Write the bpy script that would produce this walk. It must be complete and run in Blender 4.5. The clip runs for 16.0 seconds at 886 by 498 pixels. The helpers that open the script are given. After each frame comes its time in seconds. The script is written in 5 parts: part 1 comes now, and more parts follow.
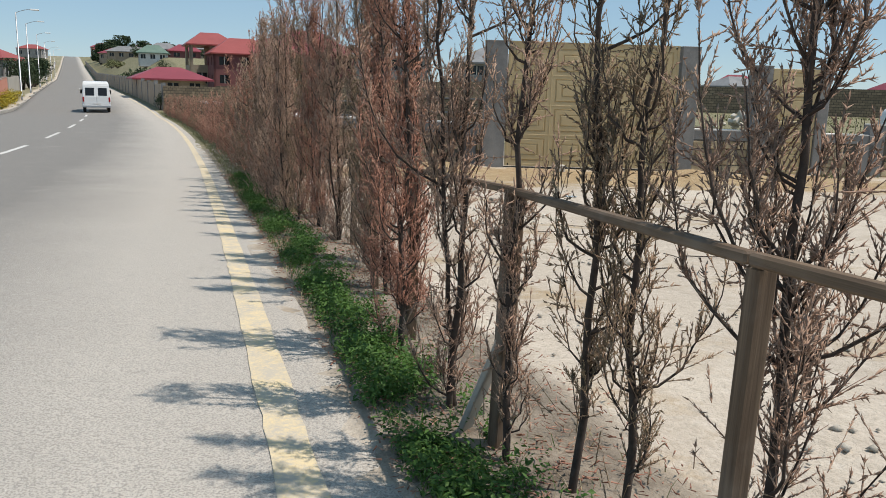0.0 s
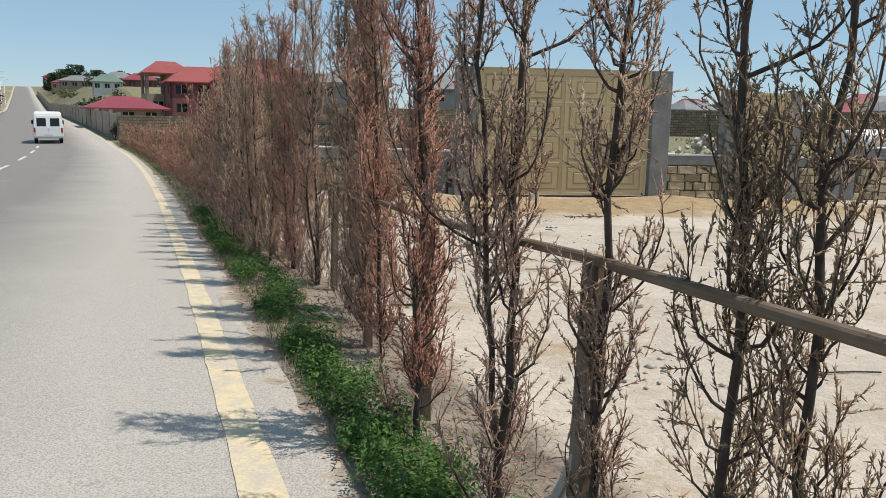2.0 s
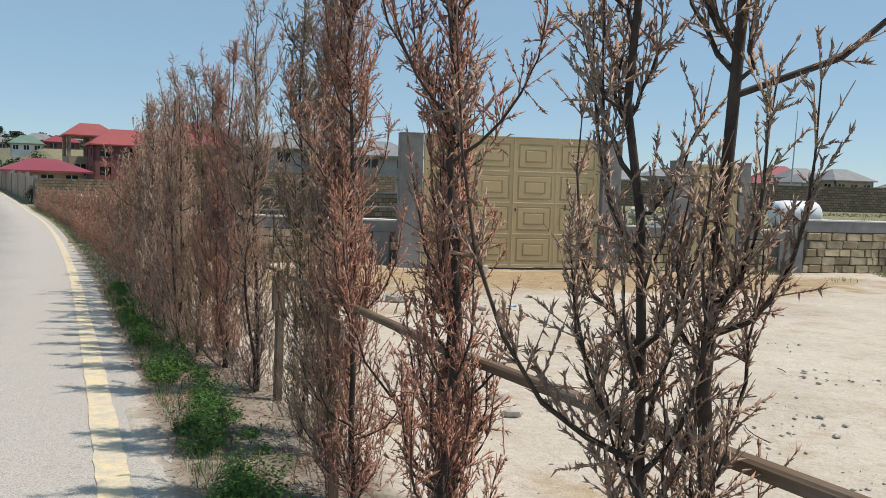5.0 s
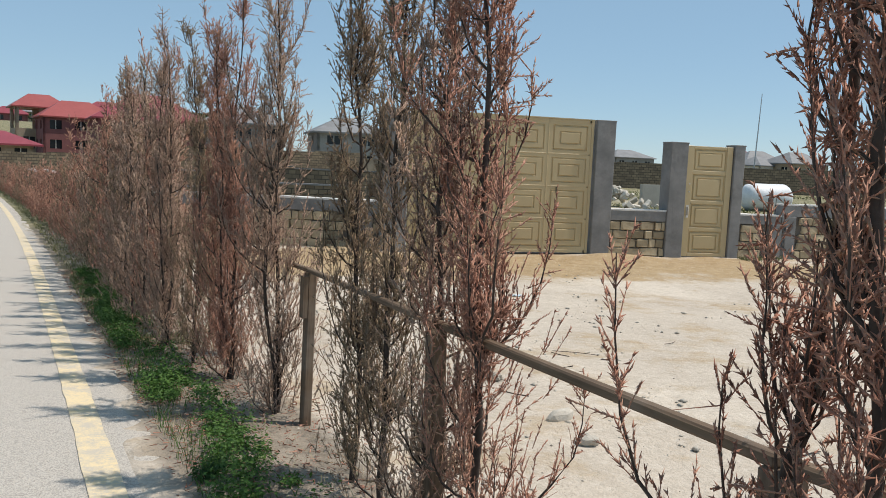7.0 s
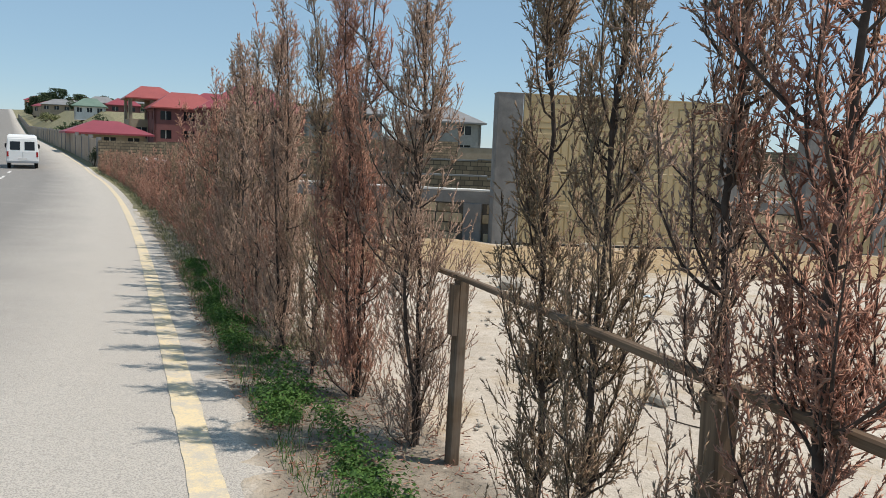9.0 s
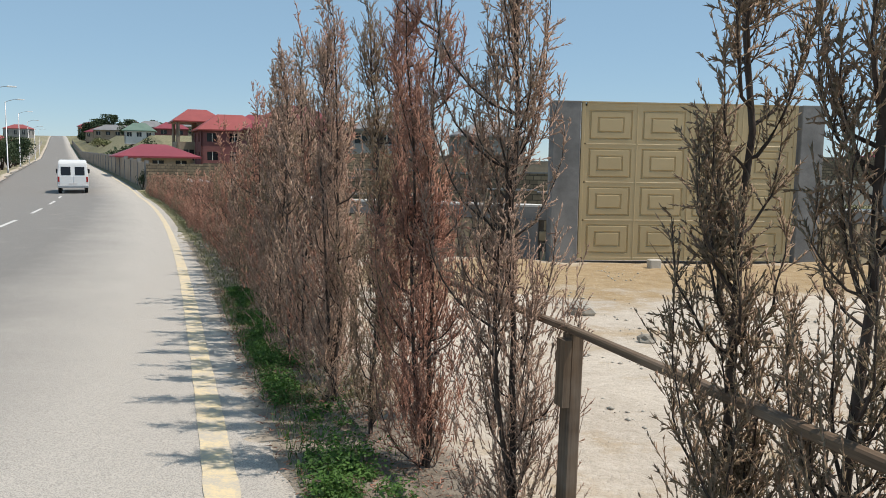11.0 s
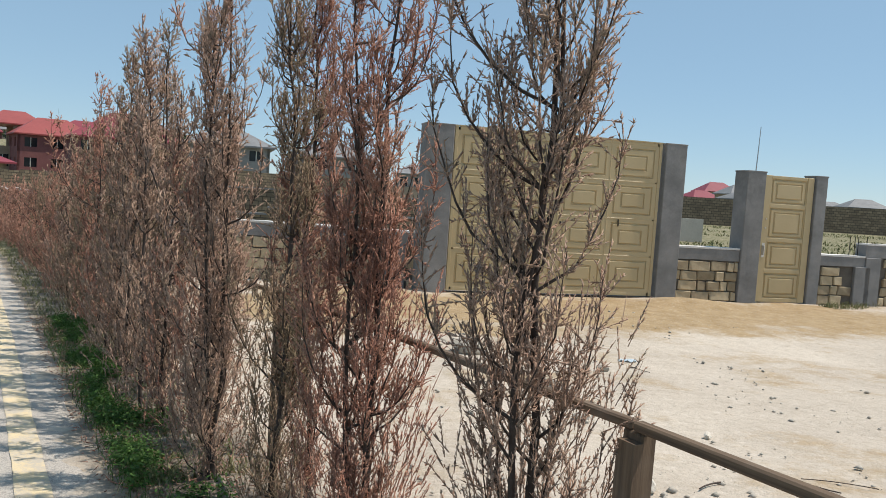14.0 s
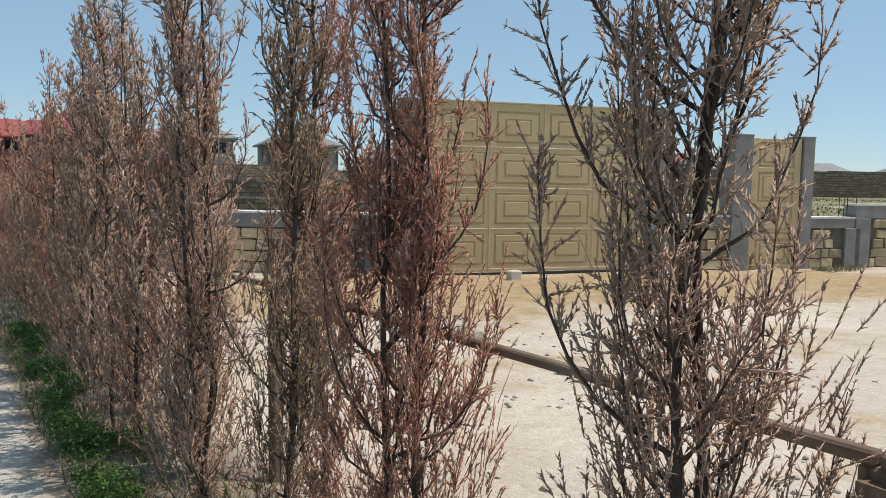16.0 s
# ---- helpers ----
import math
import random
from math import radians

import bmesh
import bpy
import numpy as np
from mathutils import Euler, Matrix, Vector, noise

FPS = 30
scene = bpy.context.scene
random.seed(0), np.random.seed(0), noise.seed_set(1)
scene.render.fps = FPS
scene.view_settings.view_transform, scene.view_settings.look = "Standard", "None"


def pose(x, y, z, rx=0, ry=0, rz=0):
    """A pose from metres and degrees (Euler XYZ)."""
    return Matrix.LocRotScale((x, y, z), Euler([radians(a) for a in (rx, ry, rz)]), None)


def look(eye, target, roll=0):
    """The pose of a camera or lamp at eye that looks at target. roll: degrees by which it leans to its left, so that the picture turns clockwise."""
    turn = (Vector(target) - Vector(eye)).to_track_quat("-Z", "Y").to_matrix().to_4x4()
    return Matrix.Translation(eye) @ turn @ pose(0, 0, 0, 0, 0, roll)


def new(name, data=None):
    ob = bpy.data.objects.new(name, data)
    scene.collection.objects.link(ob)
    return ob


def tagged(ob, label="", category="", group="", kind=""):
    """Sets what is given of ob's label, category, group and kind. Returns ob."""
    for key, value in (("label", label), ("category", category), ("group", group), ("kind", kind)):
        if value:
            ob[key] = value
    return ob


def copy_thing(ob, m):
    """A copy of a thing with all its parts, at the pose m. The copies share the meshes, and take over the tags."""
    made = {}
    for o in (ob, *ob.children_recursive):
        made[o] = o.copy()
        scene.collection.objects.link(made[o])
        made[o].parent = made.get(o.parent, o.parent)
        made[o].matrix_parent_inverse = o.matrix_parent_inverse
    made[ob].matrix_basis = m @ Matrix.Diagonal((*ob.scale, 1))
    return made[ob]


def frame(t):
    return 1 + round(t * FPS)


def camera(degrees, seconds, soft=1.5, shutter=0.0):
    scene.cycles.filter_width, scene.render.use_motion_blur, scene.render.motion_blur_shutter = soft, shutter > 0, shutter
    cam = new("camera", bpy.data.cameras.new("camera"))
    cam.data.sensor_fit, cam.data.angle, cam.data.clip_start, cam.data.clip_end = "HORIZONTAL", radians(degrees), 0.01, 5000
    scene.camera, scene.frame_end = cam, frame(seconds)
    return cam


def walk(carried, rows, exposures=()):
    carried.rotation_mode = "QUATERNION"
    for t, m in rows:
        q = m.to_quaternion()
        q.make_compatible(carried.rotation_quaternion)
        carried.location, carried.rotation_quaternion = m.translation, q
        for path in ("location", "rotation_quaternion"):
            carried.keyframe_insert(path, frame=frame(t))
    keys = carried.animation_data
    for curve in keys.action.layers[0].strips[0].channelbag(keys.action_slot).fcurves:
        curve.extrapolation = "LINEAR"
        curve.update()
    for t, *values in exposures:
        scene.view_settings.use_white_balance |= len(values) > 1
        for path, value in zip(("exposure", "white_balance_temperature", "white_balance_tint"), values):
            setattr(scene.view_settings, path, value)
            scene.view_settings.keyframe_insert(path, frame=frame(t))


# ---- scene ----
cam = camera(58.4, 16.0, soft=0.9)
PATH = [
    (0, (1.104, -0.583, 1.177), (0.732, 1.342, 0.781), 1.7),
    (0.5, (1.047, -0.397, 1.161), (0.642, 1.521, 0.764), 1.6),
    (1, (0.962, -0.223, 1.188), (0.524, 1.688, 0.79), 1.1),
    (1.5, (0.848, -0.102, 1.197), (0.476, 1.826, 0.817), 0.6),
    (2, (0.726, 0.047, 1.201), (0.446, 1.999, 0.87), 1.1),
    (2.5, (0.656, 0.261, 1.232), (0.384, 2.225, 0.974), 2.0),
    (3, (0.595, 0.379, 1.242), (0.447, 2.36, 1.01), 1.7),
    (3.5, (0.54, 0.557, 1.215), (0.434, 2.545, 1.029), 2.0),
    (4, (0.501, 0.72, 1.214), (0.32, 2.705, 1.05), 1.5),
    (6.5, (-0.248, 1.966, 1.253), (-0.234, 3.959, 1.09), 2.2),
    (7, (-0.395, 2.113, 1.231), (-0.4, 4.101, 1.018), 2.5),
    (7.5, (-0.534, 2.314, 1.211), (-0.726, 4.291, 0.975), 3.2),
    (8, (-0.623, 2.525, 1.189), (-0.874, 4.493, 0.932), 3.1),
    (10.5, (-1.079, 3.626, 1.177), (-1.287, 5.602, 0.951), 1.3),
    (11, (-1.133, 3.825, 1.169), (-1.482, 5.782, 0.953), 0.9),
    (11.5, (-1.208, 3.946, 1.179), (-1.569, 5.902, 0.968), 1.5),
    (12, (-1.315, 4.09, 1.173), (-1.566, 6.065, 0.985), 2.7),
    (12.5, (-1.387, 4.243, 1.157), (-1.533, 6.231, 0.993), 2.7),
    (13, (-1.411, 4.428, 1.16), (-1.494, 6.421, 1.011), 2.7),
    (13.5, (-1.536, 4.612, 1.127), (-1.577, 6.606, 0.979), 2.9),
    (14, (-1.708, 4.752, 1.12), (-1.658, 6.746, 0.979), 3.7),
    (14.5, (-1.757, 4.949, 1.1), (-1.713, 6.944, 0.957), 2.2),
    (15, (-1.783, 5.155, 1.092), (-1.732, 7.146, 0.908), 0.6),
    (15.5, (-1.869, 5.301, 1.081), (-1.793, 7.289, 0.881), 1.0),
    (16, (-1.944, 5.447, 1.024), (-1.815, 7.435, 0.844), 1.0),
]
walk(cam, [(t, look(eye, target, roll)) for t, eye, target, roll in PATH],
     exposures=[(0.0, -0.09, 6740, 10.3), (2.5, -0.05, 6740, 10.3), (12.4, -0.03, 6740, 10.3), (13.4, 0.06, 6740, 10.3), (14.4, 0.0, 6740, 10.3), (16.0, 0.02, 6760, 10.4)])

# ---- light ----
SUN_DIR = Vector((0.425, 0.04, 0.904))          # towards the sun
world = bpy.data.worlds.new("sky")
scene.world = world
world.use_nodes = True
wn = world.node_tree.nodes
sky = wn.new("ShaderNodeTexSky")
sky.sky_type, sky.sun_disc = "NISHITA", False
sky.sun_elevation = math.asin(SUN_DIR.normalized().z)
sky.sun_rotation = math.atan2(SUN_DIR.x, SUN_DIR.y)
sky.air_density, sky.dust_density, sky.ozone_density = 0.8, 0.0, 3.0
wn["Background"].inputs["Strength"].default_value = 0.112
haze = wn.new("ShaderNodeMix")                   # thin even haze over the whole sky
haze.data_type = "RGBA"
haze.inputs[0].default_value = 0.55
haze.inputs[7].default_value = (3.1, 5.1, 6.8, 1)
world.node_tree.links.new(sky.outputs[0], haze.inputs[6])
world.node_tree.links.new(haze.outputs[2], wn["Background"].inputs["Color"])
sun = new("sun", bpy.data.lights.new("sun", "SUN"))
sun.data.energy, sun.data.angle, sun.data.color = 4.35, radians(0.55), (1.0, 0.935, 0.865)
sun.matrix_world = look(SUN_DIR * 50, (0, 0, 0))
scene.view_settings.exposure = 0.0

# ---- materials ----


def material(name, base, rough=0.8, metal=0.0):
    m = bpy.data.materials.new(name)
    m.use_nodes = True
    b = m.node_tree.nodes["Principled BSDF"]
    b.inputs["Base Color"].default_value = (*base, 1)
    b.inputs["Roughness"].default_value = rough
    b.inputs["Metallic"].default_value = metal
    b.inputs["Specular IOR Level"].default_value = 0.3
    return m


def node(m, kind, **values):
    n = m.node_tree.nodes.new(kind)
    for key, v in values.items():
        n.inputs[key].default_value = v
    return n


def wire(m, a, b):
    m.node_tree.links.new(a, b)


def bsdf(m):
    return m.node_tree.nodes["Principled BSDF"]


def coords(m, scale=(1, 1, 1)):
    geo = m.node_tree.nodes.new("ShaderNodeNewGeometry")
    mp = m.node_tree.nodes.new("ShaderNodeMapping")
    mp.inputs["Scale"].default_value = scale
    wire(m, geo.outputs["Position"], mp.inputs["Vector"])
    return mp.outputs[0]


def noise_out(m, scale, detail=4.0, rough=0.6, vec=None):
    n = node(m, "ShaderNodeTexNoise", Scale=scale, Detail=detail, Roughness=rough)
    wire(m, vec if vec is not None else coords(m), n.inputs["Vector"])
    return n.outputs["Fac"]


def ramp(m, fac, lo, hi, a=(0, 0, 0), b=(1, 1, 1)):
    r = m.node_tree.nodes.new("ShaderNodeValToRGB")
    e = r.color_ramp.elements
    e[0].position, e[1].position = lo, hi
    e[0].color, e[1].color = (*a, 1), (*b, 1)
    wire(m, fac, r.inputs[0])
    return r.outputs[0]


def mix(m, fac, a, b, mode="MIX"):
    n = m.node_tree.nodes.new("ShaderNodeMix")
    n.data_type, n.blend_type = "RGBA", mode
    for sock, v in ((n.inputs[0], fac), (n.inputs[6], a), (n.inputs[7], b)):
        if isinstance(v, (int, float)):
            sock.default_value = v
        elif isinstance(v, tuple):
            sock.default_value = (*v, 1)
        else:
            wire(m, v, sock)
    return n.outputs[2]


def math_node(m, op, a, b=0.0):
    n = m.node_tree.nodes.new("ShaderNodeMath")
    n.operation = op
    for sock, v in ((n.inputs[0], a), (n.inputs[1], b)):
        if isinstance(v, (int, float)):
            sock.default_value = v
        else:
            wire(m, v, sock)
    return n.outputs[0]


def bump(m, height, strength=0.4, distance=0.01):
    n = node(m, "ShaderNodeBump", Strength=strength, Distance=distance)
    wire(m, height, n.inputs["Height"])
    wire(m, n.outputs[0], bsdf(m).inputs["Normal"])


def object_random(m):
    return m.node_tree.nodes.new("ShaderNodeObjectInfo").outputs["Random"]


def island_random(m):
    return m.node_tree.nodes.new("ShaderNodeNewGeometry").outputs["Random Per Island"]


def grainy(name, a, b, scale, rough=0.85, fine=40, strength=0.35, dist=0.01, stain=None, per_object=0.0):
    """Two tones at a broad scale, speckle at a fine one, relief from both."""
    m = material(name, a, rough)
    c = coords(m)
    broad, small = noise_out(m, scale, 5, 0.62, c), noise_out(m, fine, 3, 0.7, c)
    col = mix(m, ramp(m, broad, 0.35, 0.66), a, b)
    col = mix(m, math_node(m, "MULTIPLY", ramp(m, small, 0.3, 0.75), 0.35), col, tuple(v * 0.55 for v in a))
    if stain:
        col = mix(m, math_node(m, "MULTIPLY", ramp(m, noise_out(m, scale * 0.37, 6, 0.7, c), 0.52, 0.66), 0.7), col, stain)
    if per_object:
        f = math_node(m, "ADD", math_node(m, "MULTIPLY", object_random(m), per_object), 1 - per_object / 2)
        g = m.node_tree.nodes.new("ShaderNodeCombineColor")
        for i in range(3):
            wire(m, f, g.inputs[i])
        col = mix(m, 1.0, col, g.outputs[0], "MULTIPLY")
    wire(m, col, bsdf(m).inputs["Base Color"])
    h = math_node(m, "ADD", math_node(m, "MULTIPLY", broad, 0.6), math_node(m, "MULTIPLY", small, 0.4))
    bump(m, h, strength, dist)
    return m


CONCRETE = grainy("concrete", (0.2, 0.198, 0.194), (0.29, 0.284, 0.275), 2.2, 0.9, 55, 0.5, 0.01, stain=(0.13, 0.128, 0.124))
CONCRETE_PALE = grainy("pale concrete", (0.42, 0.39, 0.34), (0.52, 0.48, 0.42), 0.8, 0.9, 20, 0.3, 0.01)
MORTAR = grainy("mortar", (0.1, 0.088, 0.075), (0.17, 0.15, 0.125), 3.0, 0.95, 60, 0.5, 0.01)
BLOCK = grainy("limestone block", (0.39, 0.31, 0.2), (0.5, 0.41, 0.275), 5.0, 0.95, 70, 0.6, 0.012, stain=(0.22, 0.165, 0.11), per_object=0.65)
CAP_WHITE = grainy("lime-washed cap", (0.62, 0.6, 0.57), (0.78, 0.76, 0.72), 4.0, 0.9, 40)
GATE = grainy("beige gate enamel", (0.52, 0.405, 0.23), (0.57, 0.45, 0.262), 1.3, 0.42, 90, 0.06, 0.003, stain=(0.46, 0.37, 0.215))
# near-black: dark steel fittings, and the shade painted into gaps and seams
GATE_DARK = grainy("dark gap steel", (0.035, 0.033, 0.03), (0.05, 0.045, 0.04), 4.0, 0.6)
CHROME = material("brushed metal", (0.55, 0.54, 0.52), 0.3, 1.0)
STONE = grainy("pale stone", (0.5, 0.46, 0.39), (0.62, 0.57, 0.49), 6.0, 0.95, 50, 0.6, 0.02, per_object=0.4)
CLOD = grainy("grey clod", (0.33, 0.3, 0.25), (0.43, 0.39, 0.33), 8.0, 0.95, 50, 0.6, 0.02, per_object=0.4)
BARK = grainy("bark", (0.055, 0.042, 0.035), (0.1, 0.078, 0.066), 18.0, 0.95, 90, 0.7, 0.006)
ROOF_RED = grainy("red metal roof", (0.31, 0.075, 0.068), (0.36, 0.09, 0.08), 0.4, 0.5, 3, 0.05)
ROOF_CRIMSON = grainy("crimson metal roof", (0.25, 0.05, 0.065), (0.3, 0.06, 0.075), 0.4, 0.5, 3, 0.05)
ROOF_GREY = grainy("grey sheet roof", (0.2, 0.2, 0.2), (0.27, 0.27, 0.27), 0.5, 0.6, 3, 0.05)
ROOF_GREEN = grainy("dull green sheet roof", (0.13, 0.2, 0.16), (0.17, 0.24, 0.19), 0.5, 0.6, 3, 0.05)
WALL_MAROON = grainy("maroon plaster", (0.19, 0.08, 0.082), (0.25, 0.105, 0.1), 0.7, 0.9, 6)
WALL_TAN = grainy("tan block wall", (0.33, 0.26, 0.19), (0.42, 0.34, 0.26), 0.6, 0.9, 4)
WALL_GREY = grainy("grey rendered wall", (0.27, 0.26, 0.25), (0.36, 0.35, 0.33), 0.6, 0.9, 4)
WALL_WHITE = grainy("white plaster", (0.66, 0.65, 0.62), (0.76, 0.74, 0.71), 0.6, 0.9, 4)
WALL_PINK = grainy("salmon painted wall", (0.56, 0.24, 0.17), (0.63, 0.29, 0.21), 0.6, 0.9, 6)
# brown stained block; the corner wall's shade is mixed into this darker colour
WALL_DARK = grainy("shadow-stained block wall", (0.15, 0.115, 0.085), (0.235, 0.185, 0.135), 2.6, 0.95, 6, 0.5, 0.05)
_geo = WALL_DARK.node_tree.nodes.new("ShaderNodeSeparateXYZ")
wire(WALL_DARK, coords(WALL_DARK), _geo.inputs[0])
_flat = WALL_DARK.node_tree.nodes.new("ShaderNodeCombineXYZ")
wire(WALL_DARK, math_node(WALL_DARK, "ADD", _geo.outputs[0], _geo.outputs[1]), _flat.inputs[0])
wire(WALL_DARK, _geo.outputs[2], _flat.inputs[1])
_brick = node(WALL_DARK, "ShaderNodeTexBrick", Scale=1.0)
_brick.inputs["Color1"].default_value = (0.3, 0.23, 0.155, 1)
_brick.inputs["Color2"].default_value = (0.17, 0.13, 0.09, 1)
_brick.inputs["Mortar"].default_value = (0.08, 0.066, 0.052, 1)
_brick.inputs["Brick Width"].default_value, _brick.inputs["Row Height"].default_value = 0.42, 0.21
_brick.inputs["Mortar Size"].default_value = 0.02
wire(WALL_DARK, _flat.outputs[0], _brick.inputs["Vector"])
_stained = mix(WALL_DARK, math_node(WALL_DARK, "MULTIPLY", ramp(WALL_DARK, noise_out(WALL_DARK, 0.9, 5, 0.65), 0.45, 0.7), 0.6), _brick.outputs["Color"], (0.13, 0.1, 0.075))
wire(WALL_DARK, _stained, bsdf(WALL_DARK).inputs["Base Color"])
GLASS_DARK = material("dark window glass", (0.02, 0.022, 0.025), 0.12)
STEEL = material("galvanised steel", (0.42, 0.43, 0.44), 0.45, 0.8)
VAN_WHITE = material("white van paint", (0.78, 0.78, 0.76), 0.3)
RUBBER = material("black rubber", (0.018, 0.018, 0.018), 0.85)
LAMP_RED = material("red lamp lens", (0.35, 0.02, 0.02), 0.25)
PLASTIC_WHITE = grainy("white plastic sheet", (0.72, 0.73, 0.74), (0.8, 0.81, 0.82), 2.0, 0.45, 12, 0.5, 0.05)
PLASTIC_BLUE = material("blue plastic film", (0.45, 0.53, 0.58), 0.35)

# weathered timber with long grain
WOOD = material("weathered timber", (0.2, 0.14, 0.09), 0.8)
_oc = WOOD.node_tree.nodes.new("ShaderNodeTexCoord")
_mp = node(WOOD, "ShaderNodeMapping", Scale=(1.2, 34, 34))
wire(WOOD, _oc.outputs["Object"], _mp.inputs["Vector"])
_g = noise_out(WOOD, 2.0, 5, 0.65, _mp.outputs[0])
_c = mix(WOOD, ramp(WOOD, _g, 0.32, 0.68), (0.09, 0.06, 0.04), (0.2, 0.14, 0.092))
_c = mix(WOOD, math_node(WOOD, "MULTIPLY", ramp(WOOD, noise_out(WOOD, 3.0), 0.5, 0.7), 0.5), _c, (0.27, 0.23, 0.19))
wire(WOOD, _c, bsdf(WOOD).inputs["Base Color"])
bump(WOOD, _g, 0.5, 0.004)


def foliage(name, tones, rough=0.75, through_light=0.0):
    """Leaf colour that changes from sprig to sprig and along the plant."""
    m = material(name, tones[0], rough)
    r = m.node_tree.nodes.new("ShaderNodeValToRGB")
    e = r.color_ramp.elements
    while len(e) < len(tones):
        e.new(0.5)
    for i, t in enumerate(tones):
        e[i].position, e[i].color = i / (len(tones) - 1), (*t, 1)
    f = math_node(m, "ADD", math_node(m, "MULTIPLY", island_random(m), 0.45),
                  math_node(m, "MULTIPLY", ramp(m, noise_out(m, 3.5, 3, 0.6), 0.3, 0.7), 0.55))
    wire(m, f, r.inputs[0])
    wire(m, r.outputs[0], bsdf(m).inputs["Base Color"])
    if through_light:
        t = m.node_tree.nodes.new("ShaderNodeBsdfTranslucent")
        s = node(m, "ShaderNodeMixShader", Fac=through_light)
        wire(m, r.outputs[0], t.inputs["Color"])
        wire(m, bsdf(m).outputs[0], s.inputs[1])
        wire(m, t.outputs[0], s.inputs[2])
        wire(m, s.outputs[0], m.node_tree.nodes["Material Output"].inputs["Surface"])
    return m


FOL_RED = foliage("rust-brown needles", [(0.157, 0.080, 0.057), (0.313, 0.141, 0.095), (0.434, 0.242, 0.171), (0.252, 0.177, 0.103)])
FOL_GREY = foliage("grey-brown needles", [(0.151, 0.096, 0.068), (0.298, 0.187, 0.132), (0.434, 0.303, 0.225), (0.238, 0.183, 0.103)])
FOL_OLIVE = foliage("olive-brown needles", [(0.116, 0.089, 0.056), (0.217, 0.162, 0.098), (0.313, 0.206, 0.142), (0.151, 0.146, 0.071)])
WEED = foliage("fresh green weed", [(0.02, 0.05, 0.012), (0.045, 0.105, 0.022), (0.1, 0.2, 0.04), (0.032, 0.08, 0.02)], 0.6, 0.25)
STRAW = foliage("dry straw", [(0.3, 0.25, 0.15), (0.42, 0.36, 0.23), (0.22, 0.22, 0.1), (0.5, 0.44, 0.3)], 0.85)
SCRUB = foliage("dusty green scrub", [(0.1, 0.12, 0.05), (0.16, 0.18, 0.075), (0.2, 0.19, 0.095), (0.075, 0.1, 0.04)], 0.8)
DARK_LEAF = foliage("dark green foliage", [(0.02, 0.035, 0.015), (0.035, 0.06, 0.025), (0.055, 0.08, 0.035), (0.03, 0.05, 0.025)], 0.7)
YELLOW_LEAF = foliage("yellow flowering foliage", [(0.35, 0.26, 0.02), (0.5, 0.38, 0.03), (0.2, 0.2, 0.03), (0.45, 0.3, 0.03)], 0.7)

# ---- the lie of the land ----
UX, UY = -0.469, 0.883                    # along the road
KNOT_ROAD = [(-60, 3.0), (-30, 1.5), (0, 0), (10.5, -.53), (21, -.82), (31, -1.0), (50, -1.3), (80, -.75), (205, .6), (330, 6.2), (450, 13), (560, 17.5), (3000, 19)]
KNOT_TOWN = [(-60, 0), (125, 0), (148, 4.4), (171, 6.2), (250, 6), (330, 4), (450, 1.5), (560, 0), (3000, 0)]
KNOT_FIELD = [(-60, 3.0), (-30, 1.5), (0, 0), (4.5, -.23), (9, -.45), (14, -.66), (20, -.735), (30, -.72), (70, -.08), (200, .6), (3000, 10)]


def xy(s, n):
    return UX * s + UY * n, UY * s - UX * n


def sn(x, y):
    return UX * x + UY * y, UY * x - UX * y


def line_n(s):
    """How far right the yellow line lies at s metres along the road."""
    s = np.asarray(s, float)
    return np.where(s < 0, 0.97, np.where(s < 75, 0.97 - 0.00093 * s * s, 0.97 - 0.00093 * 5625 - 0.1395 * (s - 75)))


def height(x, y):
    x, y = np.asarray(x, float), np.asarray(y, float)
    n = UY * x - UX * y
    w = np.clip((n - 1.9) / 6, 0, 1)
    w = w * w * (3 - 2 * w)
    r = np.interp(y, *zip(*KNOT_ROAD))
    f = np.interp(y, *zip(*KNOT_FIELD))
    m = n - line_n(UX * x + UY * y)
    slope = np.interp(y, *zip(*KNOT_TOWN)) * np.clip((m - 4) / 10, 0, 1) * np.clip((-x - 45) / 40, 0, 1)
    return r + (f - r) * w + slope


def on_ground(s, n):
    x, y = xy(s, n)
    return Vector((x, y, float(height(x, y))))


# ---- building helpers ----


def mesh_object(name, verts, faces, mat, parent=None, label="", smooth=False):
    me = bpy.data.meshes.new(name)
    me.from_pydata([tuple(v) for v in verts], [], faces)
    if mat:
        me.materials.append(mat)
    if smooth:
        me.shade_smooth()
    ob = new(name, me)
    if parent:
        ob.parent = parent
    if label:
        ob["label"] = label
    return ob


def raw_mesh(name, verts, faces, mat, smooth=False):
    """A mesh from arrays: faces all with the same number of corners."""
    me = bpy.data.meshes.new(name)
    verts, faces = np.asarray(verts, np.float32), np.asarray(faces, np.int32)
    k = faces.shape[1]
    me.vertices.add(len(verts))
    me.vertices.foreach_set("co", verts.ravel())
    me.loops.add(faces.size)
    me.loops.foreach_set("vertex_index", faces.ravel())
    me.polygons.add(len(faces))
    me.polygons.foreach_set("loop_start", np.arange(0, faces.size, k, dtype=np.int32))
    me.polygons.foreach_set("loop_total", np.full(len(faces), k, np.int32))
    me.update(calc_edges=True)
    me.materials.append(mat)
    if smooth:
        me.shade_smooth()
    return me


